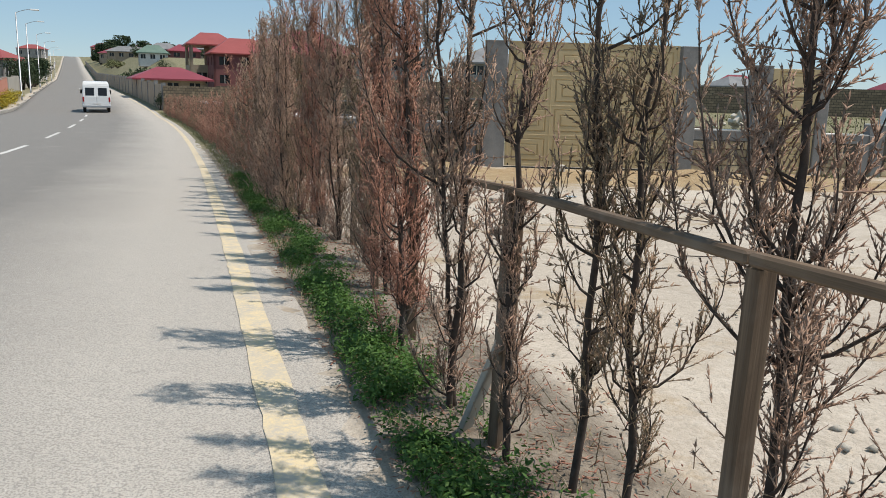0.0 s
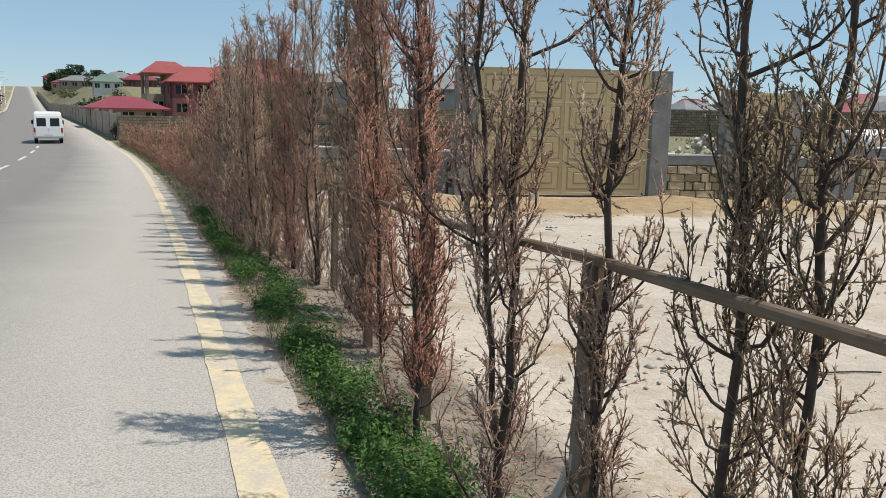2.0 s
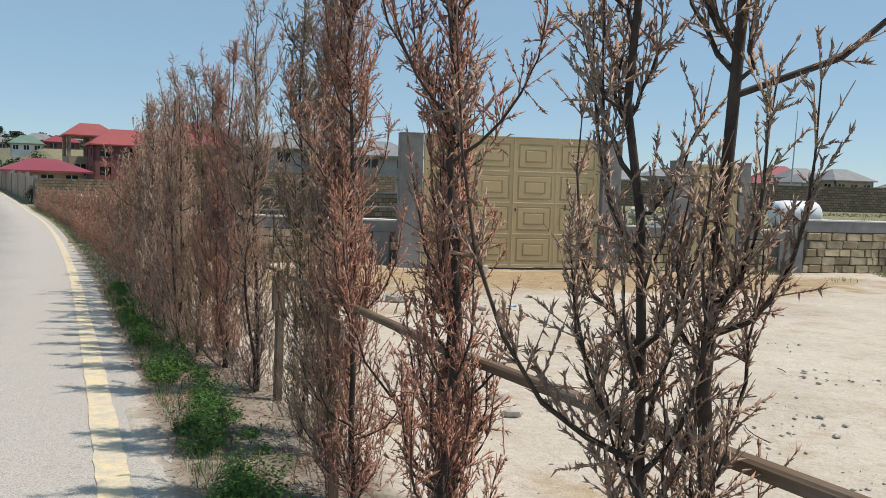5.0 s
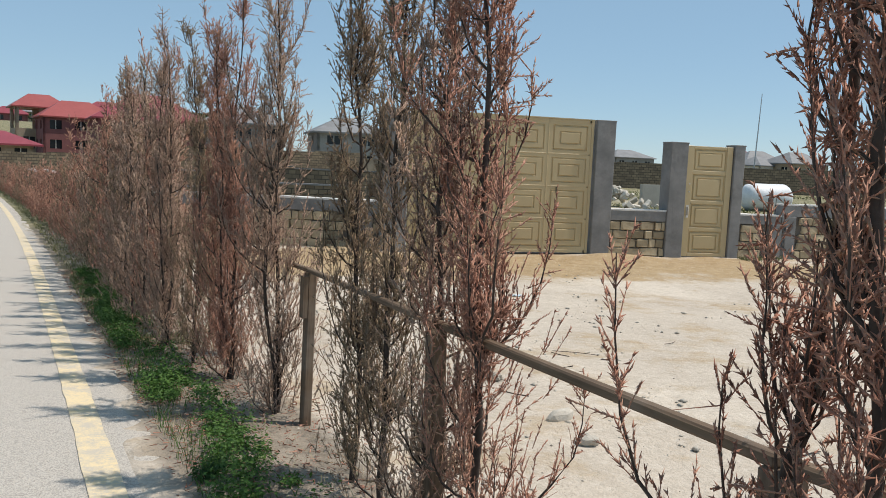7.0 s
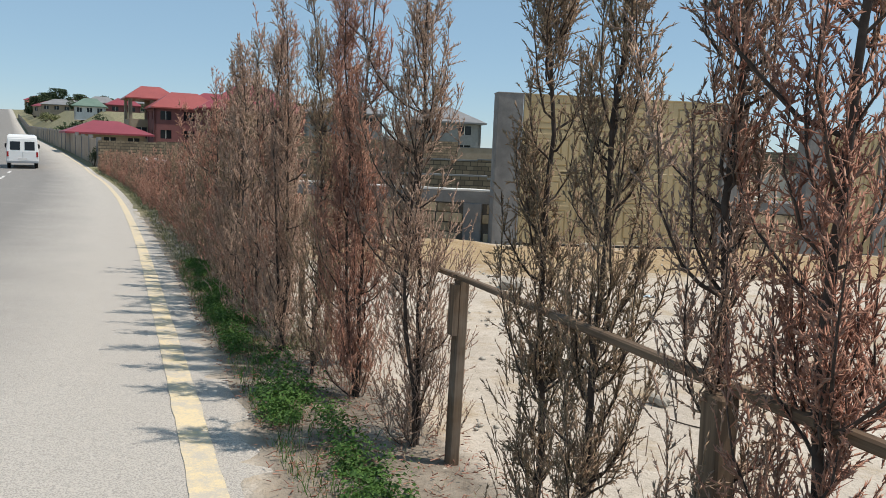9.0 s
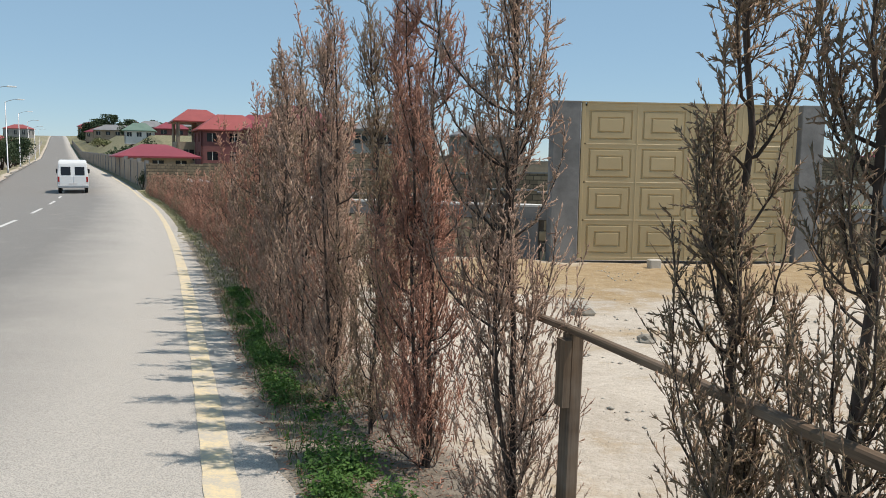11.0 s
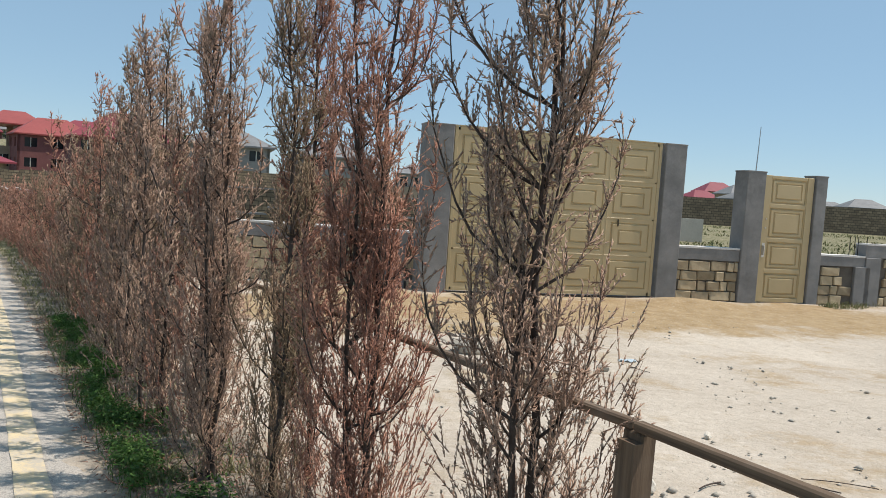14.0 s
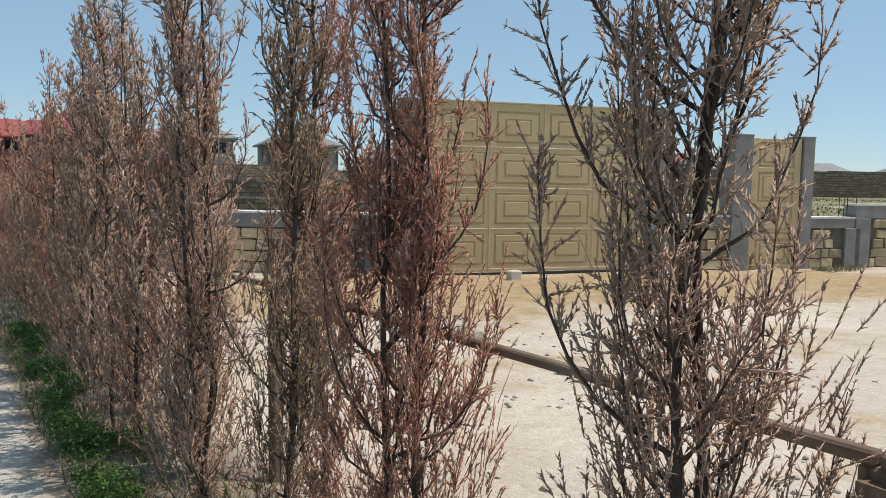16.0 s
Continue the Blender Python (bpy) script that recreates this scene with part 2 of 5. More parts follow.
def part(name, bm, mat, parent=None, label="", smooth=False):
    me = bpy.data.meshes.new(name)
    bm.to_mesh(me)
    bm.free()
    me.materials.append(mat)
    if smooth:
        me.shade_smooth()
    ob = new(name, me)
    if parent:
        ob.parent = parent
    if label:
        ob["label"] = label
    return ob


def box(bm, x0, x1, y0, y1, z0, z1, bevel=0.0):
    r = bmesh.ops.create_cube(bm, size=1.0)
    for v in r["verts"]:
        v.co = Vector(((x0 + x1) / 2 + v.co.x * (x1 - x0), (y0 + y1) / 2 + v.co.y * (y1 - y0), (z0 + z1) / 2 + v.co.z * (z1 - z0)))
    if bevel:
        es = list({e for v in r["verts"] for e in v.link_edges})
        bmesh.ops.bevel(bm, geom=es, offset=bevel, segments=1, affect="EDGES")
    return bm


def box_part(name, x0, x1, y0, y1, z0, z1, mat, parent=None, label="", bevel=0.0):
    return part(name, box(bmesh.new(), x0, x1, y0, y1, z0, z1, bevel), mat, parent, label)


def thing(name, m, label, category, group="", kind=""):
    e = new(name)
    e.matrix_world = m
    return tagged(e, label, category, group, kind)


def lathe(bm, rings, sides=12):
    """A round body from (radius, z) rings."""
    loops = [[bm.verts.new((r * math.cos(2 * math.pi * i / sides), r * math.sin(2 * math.pi * i / sides), z)) for i in range(sides)] for r, z in rings]
    for a, b in zip(loops, loops[1:]):
        for i in range(sides):
            bm.faces.new((a[i], a[(i + 1) % sides], b[(i + 1) % sides], b[i]))
    bm.faces.new(loops[0][::-1])
    bm.faces.new(loops[-1])
    return bm


def tubes(paths, radii, sides=5):
    """Tapered tubes along paths: arrays (k, p, 3) and (k, p). Returns verts and quads."""
    k, p, _ = paths.shape
    tan = np.gradient(paths, axis=1)
    tan /= np.linalg.norm(tan, axis=2, keepdims=True) + 1e-9
    ref = np.where(np.abs(tan[..., 2:3]) > 0.9, np.array((1.0, 0, 0)), np.array((0, 0, 1.0)))
    a = np.cross(tan, ref)
    a /= np.linalg.norm(a, axis=2, keepdims=True) + 1e-9
    b = np.cross(tan, a)
    ang = np.arange(sides) * 2 * math.pi / sides
    ring = a[:, :, None] * np.cos(ang)[:, None] + b[:, :, None] * np.sin(ang)[:, None]
    v = paths[:, :, None] + ring * radii[:, :, None, None]
    idx = np.arange(k * p * sides).reshape(k, p, sides)
    nxt = np.roll(idx, -1, axis=2)
    f = np.stack((idx[:, :-1], nxt[:, :-1], nxt[:, 1:], idx[:, 1:]), axis=-1).reshape(-1, 4)
    return v.reshape(-1, 3), f


def spindles(base, way, length, width):
    """Small pointed scale-leaf sprigs: three-sided, thick at the foot, sharp at the tip."""
    k = len(base)
    way = way / (np.linalg.norm(way, axis=1, keepdims=True) + 1e-9)
    ref = np.where(np.abs(way[:, 2:3]) > 0.9, np.array((1.0, 0, 0)), np.array((0, 0, 1.0)))
    a = np.cross(way, ref)
    a /= np.linalg.norm(a, axis=1, keepdims=True) + 1e-9
    b = np.cross(way, a)
    ring = [base + (a * math.cos(t) + b * math.sin(t)) * width[:, None] for t in (0, 2.094, 4.189)]
    v = np.stack([*ring, base + way * length[:, None]], axis=1)
    i = np.arange(k)[:, None] * 4
    f = np.concatenate([np.concatenate((i + 3, i + j, i + (j + 1) % 3), axis=1) for j in range(3)])
    return v.reshape(-1, 3), f


def leaves(centre, normal, along, length, width):
    """Folded lance-shaped leaves, four corners and a raised midrib each."""
    k = len(centre)
    normal = normal / (np.linalg.norm(normal, axis=1, keepdims=True) + 1e-9)
    along = along - normal * np.sum(along * normal, axis=1, keepdims=True)
    along /= np.linalg.norm(along, axis=1, keepdims=True) + 1e-9
    side = np.cross(normal, along)
    L, W = length[:, None], width[:, None]
    v = np.stack([centre - along * L * 0.5, centre + side * W * 0.5 + normal * W * 0.25, centre + along * L * 0.5, centre - side * W * 0.5 + normal * W * 0.25], axis=1)
    i = np.arange(k)[:, None] * 4
    f = np.concatenate((np.concatenate((i, i + 1, i + 2), axis=1), np.concatenate((i, i + 2, i + 3), axis=1)))
    return v.reshape(-1, 3), f

# ---- ground and road ----
def spread(a, b, step, far, grow):
    """Even steps from a to b, then ever longer ones out to far."""
    v = list(np.arange(a, b + step / 2, step))
    d = step
    while v[-1] < far:
        d *= grow
        v.append(v[-1] + d)
    return v


EDGE = 0.28                                   # asphalt edge right of the yellow line
S_LINES = np.array([-60, -40, -25, -15, -10, -7, -5] + spread(-4, 26, 0.14, 2600, 1.07))
N_RIGHT = np.array(spread(EDGE + 0.06, 17, 0.14, 2500, 1.08))
N_LEFT = -np.array(spread(9.7, 14, 0.8, 2500, 1.25))[::-1]
N_LINES = np.concatenate((N_LEFT, [-9.6, -9.5, -6, -3, -1, EDGE - 0.25, EDGE - 0.14, EDGE - 0.09, EDGE - 0.04, EDGE + 0.01], N_RIGHT))

s_grid, m_grid = np.meshgrid(S_LINES, N_LINES, indexing="ij")
n_grid = m_grid + line_n(s_grid)
gx, gy = xy(s_grid, n_grid)
gz = height(gx, gy)


def lumps(x, y, scale, seed):
    return np.array([noise.noise(Vector((a * scale, b * scale, seed))) for a, b in zip(x.ravel(), y.ravel())]).reshape(x.shape)


near = (s_grid > -6) & (s_grid < 60) & (n_grid > 0.5) & (n_grid < 40)
rough1, rough2 = np.zeros_like(gx), np.zeros_like(gx)
rough1[near] = lumps(gx[near], gy[near], 0.9, 3.0)
rough2[near] = lumps(gx[near], gy[near], 5.0, 7.0)
off_road = m_grid > EDGE - 0.2
verge = np.clip(1 - np.abs(m_grid - 0.75) / 0.75, 0, 1) * off_road
gz = gz + off_road * near * (0.02 * rough1 + 0.014 * rough2) + verge * (0.03 + 0.03 * rough2)
under = (m_grid > -9.55) & (m_grid < EDGE - 0.2)
gz = np.where(under, gz - 0.09, gz)
# heap of yellow sand pushed up along the gate
GO, GD, GN = Vector((-1.26, 19.45, 0)), Vector((0.971, 0.24, 0)).normalized(), Vector((0.24, -0.971, 0)).normalized()
ga = (gx - GO.x) * GD.x + (gy - GO.y) * GD.y
gb = (gx - GO.x) * GN.x + (gy - GO.y) * GN.y
gz = gz + 0.13 * np.exp(-((ga - 4.6) / 0.9) ** 2 - ((gb - 0.7) / 0.6) ** 2) + 0.16 * np.exp(-((ga + 1.6) / 1.1) ** 2 - ((gb - 0.75) / 0.6) ** 2)
rows, cols = gx.shape
index = np.arange(rows * cols).reshape(rows, cols)
quads = np.stack((index[:-1, :-1], index[:-1, 1:], index[1:, 1:], index[1:, :-1]), axis=-1).reshape(-1, 4)[:, ::-1]
sand = np.clip(1.15 - np.abs(gb - 2.1 + 0.5 * rough1) / 2.4, 0, 1) * np.clip((ga + 5) / 2, 0, 1) * np.clip((11.0 - ga) / 4, 0, 1)
soil = np.clip(1.25 - np.abs(n_grid - (line_n(s_grid) + 0.75)) / 0.62, 0, 1) * off_road
green = np.clip((-gb - 1.0) / 6, 0, 1) * off_road + (m_grid < -9.7) * 0.9 + ((m_grid > 2) & (gx < -50)) * 0.9

GROUND = material("pale trodden dirt", (0.6, 0.52, 0.42), 0.95)
c = coords(GROUND)


def attribute(m, name):
    a = m.node_tree.nodes.new("ShaderNodeAttribute")
    a.attribute_name = name
    return a.outputs["Fac"]


broad, mid, fine = noise_out(GROUND, 0.35, 6, 0.65, c), noise_out(GROUND, 3.0, 5, 0.65, c), noise_out(GROUND, 42, 3, 0.7, c)
col = mix(GROUND, ramp(GROUND, broad, 0.36, 0.64), (0.46, 0.397, 0.324), (0.59, 0.52, 0.43))
col = mix(GROUND, math_node(GROUND, "MULTIPLY", ramp(GROUND, mid, 0.5, 0.68), 0.4), col, (0.39, 0.33, 0.26))
sandy = mix(GROUND, ramp(GROUND, mid, 0.35, 0.65), (0.31, 0.21, 0.1), (0.42, 0.305, 0.17))
col = mix(GROUND, ramp(GROUND, math_node(GROUND, "ADD", attribute(GROUND, "sand"), math_node(GROUND, "MULTIPLY", math_node(GROUND, "SUBTRACT", noise_out(GROUND, 1.1, 6, 0.7, c), 0.5), 2.2)), 0.05, 0.5), col, sandy)
crumb = noise_out(GROUND, 13, 4, 0.7, c)
col = mix(GROUND, math_node(GROUND, "MULTIPLY", ramp(GROUND, crumb, 0.53, 0.66), 0.42), col, (0.36, 0.31, 0.245))
col = mix(GROUND, math_node(GROUND, "MULTIPLY", ramp(GROUND, crumb, 0.34, 0.46, (1, 1, 1), (0, 0, 0)), 0.3), col, (0.7, 0.64, 0.56))
earth = mix(GROUND, ramp(GROUND, mid, 0.38, 0.62), (0.13, 0.105, 0.08), (0.3, 0.255, 0.2))
col = mix(GROUND, ramp(GROUND, math_node(GROUND, "ADD", attribute(GROUND, "soil"), math_node(GROUND, "MULTIPLY", math_node(GROUND, "SUBTRACT", mid, 0.5), 0.8)), 0.35, 0.6), col, earth)
grassy = mix(GROUND, ramp(GROUND, mid, 0.4, 0.6), (0.12, 0.125, 0.055), (0.28, 0.245, 0.15))
patch = math_node(GROUND, "ADD", attribute(GROUND, "green"), math_node(GROUND, "MULTIPLY", math_node(GROUND, "SUBTRACT", noise_out(GROUND, 0.16, 5, 0.6, c), 0.5), 2.6))
col = mix(GROUND, math_node(GROUND, "MULTIPLY", ramp(GROUND, patch, 0.45, 0.75), attribute(GROUND, "green")), col, grassy)
col = mix(GROUND, math_node(GROUND, "MULTIPLY", ramp(GROUND, fine, 0.5, 0.72), 0.5), col, (0.33, 0.28, 0.22))
wire(GROUND, col, bsdf(GROUND).inputs["Base Color"])
bump(GROUND, math_node(GROUND, "ADD", math_node(GROUND, "ADD", math_node(GROUND, "MULTIPLY", mid, 0.7), math_node(GROUND, "MULTIPLY", crumb, 0.55)), math_node(GROUND, "MULTIPLY", fine, 0.35)), 0.75, 0.045)

ground_mesh = raw_mesh("ground", np.stack((gx, gy, gz), axis=-1).reshape(-1, 3), quads, GROUND, True)
for key, values in (("sand", sand), ("soil", soil), ("green", green)):
    ground_mesh.attributes.new(key, "FLOAT", "POINT").data.foreach_set("value", values.astype(np.float32).ravel())
ground = tagged(new("ground", ground_mesh), "pale dusty trodden dirt with yellow sand and scrub", "ground", kind="structure")

# the carriageway, worn grey in the lanes and dusty at the edge
rs = np.array([-60, -40, -25, -15, -10, -7, -5] + spread(-4, 26, 0.14, 900, 1.07))
rm = np.concatenate(([-9.5, -9.49], np.arange(-9, -0.5, 1.0), [-0.4, -0.1, 0.05, EDGE - 0.1, EDGE + 0.02, EDGE + 0.06]))
rs_grid, rm_grid = np.meshgrid(rs, rm, indexing="ij")
ragged = np.array([0.05 * noise.noise(Vector((a * 1.7, 2.0, 0))) + 0.03 * noise.noise(Vector((a * 6, 5.0, 0))) for a in rs])
rn_grid = rm_grid + line_n(rs_grid) + np.where(rm_grid > EDGE - 0.15, ragged[:, None], 0)
rx, ry = xy(rs_grid, rn_grid)
rz = height(rx, ry) + 0.012
rz[:, -1] -= 0.05
rz[:, 0] -= 0.08
index = np.arange(rx.size).reshape(rx.shape)
road_quads = np.stack((index[:-1, :-1], index[:-1, 1:], index[1:, 1:], index[1:, :-1]), axis=-1).reshape(-1, 4)[:, ::-1]
ASPHALT = material("dusty worn asphalt", (0.2, 0.19, 0.175), 0.9)
c = coords(ASPHALT)
lane = attribute(ASPHALT, "offset")
wob = math_node(ASPHALT, "MULTIPLY", math_node(ASPHALT, "SUBTRACT", noise_out(ASPHALT, 0.5, 5, 0.6, c), 0.5), 1.3)
dust = ramp(ASPHALT, math_node(ASPHALT, "ADD", math_node(ASPHALT, "MULTIPLY", math_node(ASPHALT, "ADD", lane, wob), 0.3), 1.0), 0.2, 0.78)
speck = noise_out(ASPHALT, 110, 2, 0.6, c)
col = mix(ASPHALT, dust, (0.225, 0.213, 0.196), (0.51, 0.472, 0.418))
col = mix(ASPHALT, math_node(ASPHALT, "MULTIPLY", ramp(ASPHALT, speck, 0.46, 0.58), 0.5), col, (0.17, 0.16, 0.15))
col = mix(ASPHALT, math_node(ASPHALT, "MULTIPLY", ramp(ASPHALT, noise_out(ASPHALT, 55, 2, 0.6, c), 0.64, 0.7), 0.7), col, (0.62, 0.58, 0.52))
col = mix(ASPHALT, math_node(ASPHALT, "MULTIPLY", ramp(ASPHALT, noise_out(ASPHALT, 7.0, 6, 0.75, c), 0.6, 0.72), 0.4), col, (0.2, 0.185, 0.17))
col = mix(ASPHALT, math_node(ASPHALT, "MULTIPLY", ramp(ASPHALT, noise_out(ASPHALT, 26, 3, 0.7, c), 0.62, 0.72), 0.5), col, (0.48, 0.45, 0.4))
col = mix(ASPHALT, math_node(ASPHALT, "MULTIPLY", ramp(ASPHALT, noise_out(ASPHALT, 1.6, 6, 0.7, c), 0.55, 0.75), 0.35), col, (0.44, 0.41, 0.36))
wire(ASPHALT, col, bsdf(ASPHALT).inputs["Base Color"])
bump(ASPHALT, speck, 0.8, 0.01)
road_mesh = raw_mesh("road", np.stack((rx, ry, rz), axis=-1).reshape(-1, 3), road_quads, ASPHALT, True)
road_mesh.attributes.new("offset", "FLOAT", "POINT").data.foreach_set("value", rm_grid.astype(np.float32).ravel())
road = tagged(new("road", road_mesh), "light grey dusty worn asphalt two-lane road", "road", kind="structure")


def painted(name, s_values, centre, width, mat, label):
    """A band of road paint laid along the road."""
    s_values = np.asarray(s_values, float)
    edge = np.array([0.011 * noise.noise(Vector((a * 7, 1.5, 0))) for a in s_values])
    v = []
    for side in (-0.5, 0.5):
        n = line_n(s_values) + centre + side * width + edge * (1 if side > 0 else -1)
        x, y = xy(s_values, n)
        v.append(np.stack((x, y, height(x, y) + 0.017), axis=-1))
    k = len(s_values)
    v = np.concatenate(v)
    i = np.arange(k - 1)
    f = np.stack((i, i + k, i + k + 1, i + 1), axis=-1)
    return tagged(new(name, raw_mesh(name, v, f, mat)), label, "road marking", kind="structure")


def worn_paint(name, tone, under_tone, lo, hi):
    m = material(name, tone, 0.8)
    c = coords(m)
    worn = ramp(m, math_node(m, "ADD", math_node(m, "MULTIPLY", noise_out(m, 7, 5, 0.7, c), 0.6), math_node(m, "MULTIPLY", noise_out(m, 60, 3, 0.7, c), 0.4)), lo, hi)
    wire(m, mix(m, worn, tone, under_tone), bsdf(m).inputs["Base Color"])
    bump(m, noise_out(m, 110, 2, 0.6, c), 0.4, 0.005)
    return m


PAINT_YELLOW = worn_paint("faded yellow road paint", (0.7, 0.57, 0.35), (0.5, 0.45, 0.37), 0.42, 0.58)
PAINT_WHITE = worn_paint("worn white road paint", (0.66, 0.65, 0.62), (0.4, 0.38, 0.35), 0.46, 0.62)
painted("yellow_line", spread(-8, 26, 0.14, 110, 1.07), 0.0, 0.155, PAINT_YELLOW, "faded cracked yellow edge line on the asphalt")
for k in range(14):
    s0 = 20.2 + k * 8.5
    painted("lane_dash", np.linspace(s0, s0 + 4.2, 12), -4.55, 0.13, PAINT_WHITE, "worn white centre dash on the asphalt")

# ---- gate, pillars, door and block walls ----
BASE = -0.735


def along_gate(a, b=0.0, z=BASE):
    return Matrix.Translation(GO + GD * a + GN * b + Vector((0, 0, z))) @ Matrix.Rotation(math.atan2(GD.y, GD.x), 4, "Z")


# local frame of these things: x along the wall, y away from the road, z up from its foot
def pressed_panel(bm, x0, x1, z0, z1, y, margin=0.085, field=0.115):
    """A pressed steel field: a sunk frame, a raised field and a raised tablet in its middle."""
    g = margin + 0.045 + field
    steps = [(0.0, 0.0), (margin, 0.0), (margin + 0.013, 0.02), (margin + 0.029, 0.02), (margin + 0.045, -0.006), (g, -0.006), (g + 0.012, 0.014), (g + 0.027, 0.014), (g + 0.045, -0.012)]
    loops = []
    for inset, deep in steps:
        iz = inset * (0.84 if x1 - x0 > 0.95 else 0.8)
        loops.append([bm.verts.new((px, y + deep, pz)) for px, pz in ((x0 + inset, z0 + iz), (x1 - inset, z0 + iz), (x1 - inset, z1 - iz), (x0 + inset, z1 - iz))])
    for a, b in zip(loops, loops[1:]):
        for i in range(4):
            bm.faces.new((a[i], a[(i + 1) % 4], b[(i + 1) % 4], b[i]))
    bm.faces.new(loops[-1])


def sheet_gate():
    g = thing("sliding_gate", along_gate(0), "beige pressed-steel yard gate of sixteen panels, closed, between concrete pillars", "gate")
    w, h, foot = 4.27, 3.095, 0.06
    xs = [0.05 + (w - 0.1) * i / 4 for i in range(5)]
    zs = [foot + 0.05 + (h - foot - 0.1) * i / 4 for i in range(5)]
    for i in range(4):
        for j in range(4):
            bm = bmesh.new()
            pressed_panel(bm, xs[i] + 0.012, xs[i + 1] - 0.012, zs[j] + 0.012, zs[j + 1] - 0.012, -0.03)
            part("panel", bm, GATE, g)
    for i, x in enumerate(xs):
        box_part("stile", x - (0.05 if i == 0 else 0.012), x + (0.05 if i == 4 else 0.012), -0.045 if i in (0, 2, 4) else -0.036, 0.02, foot, h, GATE, g, bevel=0.004)
    for j, z in enumerate(zs):
        for i in range(4):
            box_part("cross_rail", xs[i] + 0.05 if i == 0 else xs[i] + 0.0125, xs[i + 1] - (0.05 if i == 3 else 0.0125), -0.034, 0.018, z - (0.05 if j == 0 else 0.012), z + (0.05 if j == 4 else 0.012), GATE, g, bevel=0.003)
    # added near-black sheet, stands in for shade in the panel seams
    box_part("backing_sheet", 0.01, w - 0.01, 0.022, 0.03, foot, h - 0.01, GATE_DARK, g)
    box_part("top_cap", -0.01, w + 0.01, -0.05, 0.035, h + 0.001, h + 0.025, GATE, g)
    box_part("bottom_track", -0.15, w + 0.12, -0.05, 0.04, 0.0, 0.045, GATE_DARK, g, "dark steel ground track")
    box_part("latch", w - 0.86, w - 0.845, -0.075, -0.046, 1.42, 1.56, GATE_DARK, g, "small dark latch")
    box_part("keyhole_plate", w * 0.5 + 0.05, w * 0.5 + 0.075, -0.06, -0.046, 1.38, 1.46, GATE_DARK, g)
    return g


def wicket_door():
    d = thing("wicket_door", along_gate(6.69), "beige pressed-steel pedestrian door with transom panel, closed, between pillars", "door")
    w, h = 1.2, 2.655
    zs = [0.04, 0.66, 1.31, 2.02, 2.62]
    for z0, z1 in zip(zs, zs[1:]):
        bm = bmesh.new()
        pressed_panel(bm, 0.16, w - 0.16, z0 + 0.05, z1 - 0.03, -0.035, 0.012, 0.055)
        part("panel", bm, GATE, d)
    for x0, x1 in ((0.0, 0.16), (w - 0.16, w)):
        box_part("stile", x0 + 0.002, x1 - 0.002, -0.05, 0.02, 0.02, h, GATE, d, bevel=0.005)
    for k, z in enumerate((0.05, 0.66, 1.31, 2.02, 2.62)):
        box_part("cross_rail", 0.162, w - 0.162, -0.046, 0.015, z - 0.03, z + (0.05 if k < 4 else 0.03), GATE, d, bevel=0.004)
    # added near-black sheet and strip, shade behind the seams and in the hinge gap
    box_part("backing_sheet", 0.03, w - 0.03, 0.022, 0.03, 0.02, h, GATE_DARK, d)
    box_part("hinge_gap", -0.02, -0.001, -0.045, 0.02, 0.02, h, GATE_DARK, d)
    hd = box_part("handle", 0.07, 0.095, -0.1, -0.052, 1.0, 1.2, CHROME, d, "bright metal pull handle", bevel=0.004)
    box_part("lock_plate", 0.05, 0.115, -0.056, -0.0505, 0.95, 1.25, CHROME, d)
    for z in (1.55, 1.74):
        box_part("bolt_boss", 0.08, 0.105, -0.066, -0.0505, z, z + 0.03, CHROME, d)
    return d


def pillar(a0, a1, top, label, depth=0.44, back=0.32):
    t = thing("gate_pillar", along_gate((a0 + a1) / 2), label, "pillar", "concrete gate pillars")
    bm = bmesh.new()
    w = (a1 - a0) / 2
    box(bm, -w, w, back - depth, back, -0.15, top, 0.012)
    bmesh.ops.subdivide_edges(bm, edges=bm.edges[:], cuts=3, use_grid_fill=True)
    for v in bm.verts:
        q = noise.noise(v.co * 3 + Vector((a0, 0, 0)))
        v.co += Vector((0.008 * q, 0.008 * q, 0))
    part("shaft", bm, CONCRETE, t)
    box_part("crest", -w - 0.006, w + 0.006, back - depth - 0.006, back + 0.006, top - 0.012, top + 0.018, CONCRETE, t, "rough darker pillar top", bevel=0.006)
    return t


sheet_gate()
wicket_door()
pillar(-0.56, -0.03, 3.1, "tall grey rendered concrete pillar beside the gate")
pillar(4.32, 4.78, 3.1, "tall grey rendered concrete pillar beside the gate")
pillar(6.22, 6.66, 2.7, "grey rendered concrete pillar beside the wicket door")
pillar(7.91, 8.19, 2.7, "narrow grey concrete pillar beside the wicket door", 0.4, 0.3)

block_mesh = []
for k in range(9):
    bm = bmesh.new()
    rr = random.Random(20 + k)
    box(bm, -0.5, 0.5, -0.5, 0.5, -0.5, 0.5)
    bmesh.ops.bevel(bm, geom=bm.edges[:], offset=0.07, segments=1, affect="EDGES")
    for v in bm.verts:
        v.co += Vector((rr.uniform(-.035, .035), rr.uniform(-.08, .08), rr.uniform(-.07, .07)))
    me = bpy.data.meshes.new("block")
    bm.to_mesh(me)
    bm.free()
    me.materials.append(BLOCK)
    block_mesh.append(me)


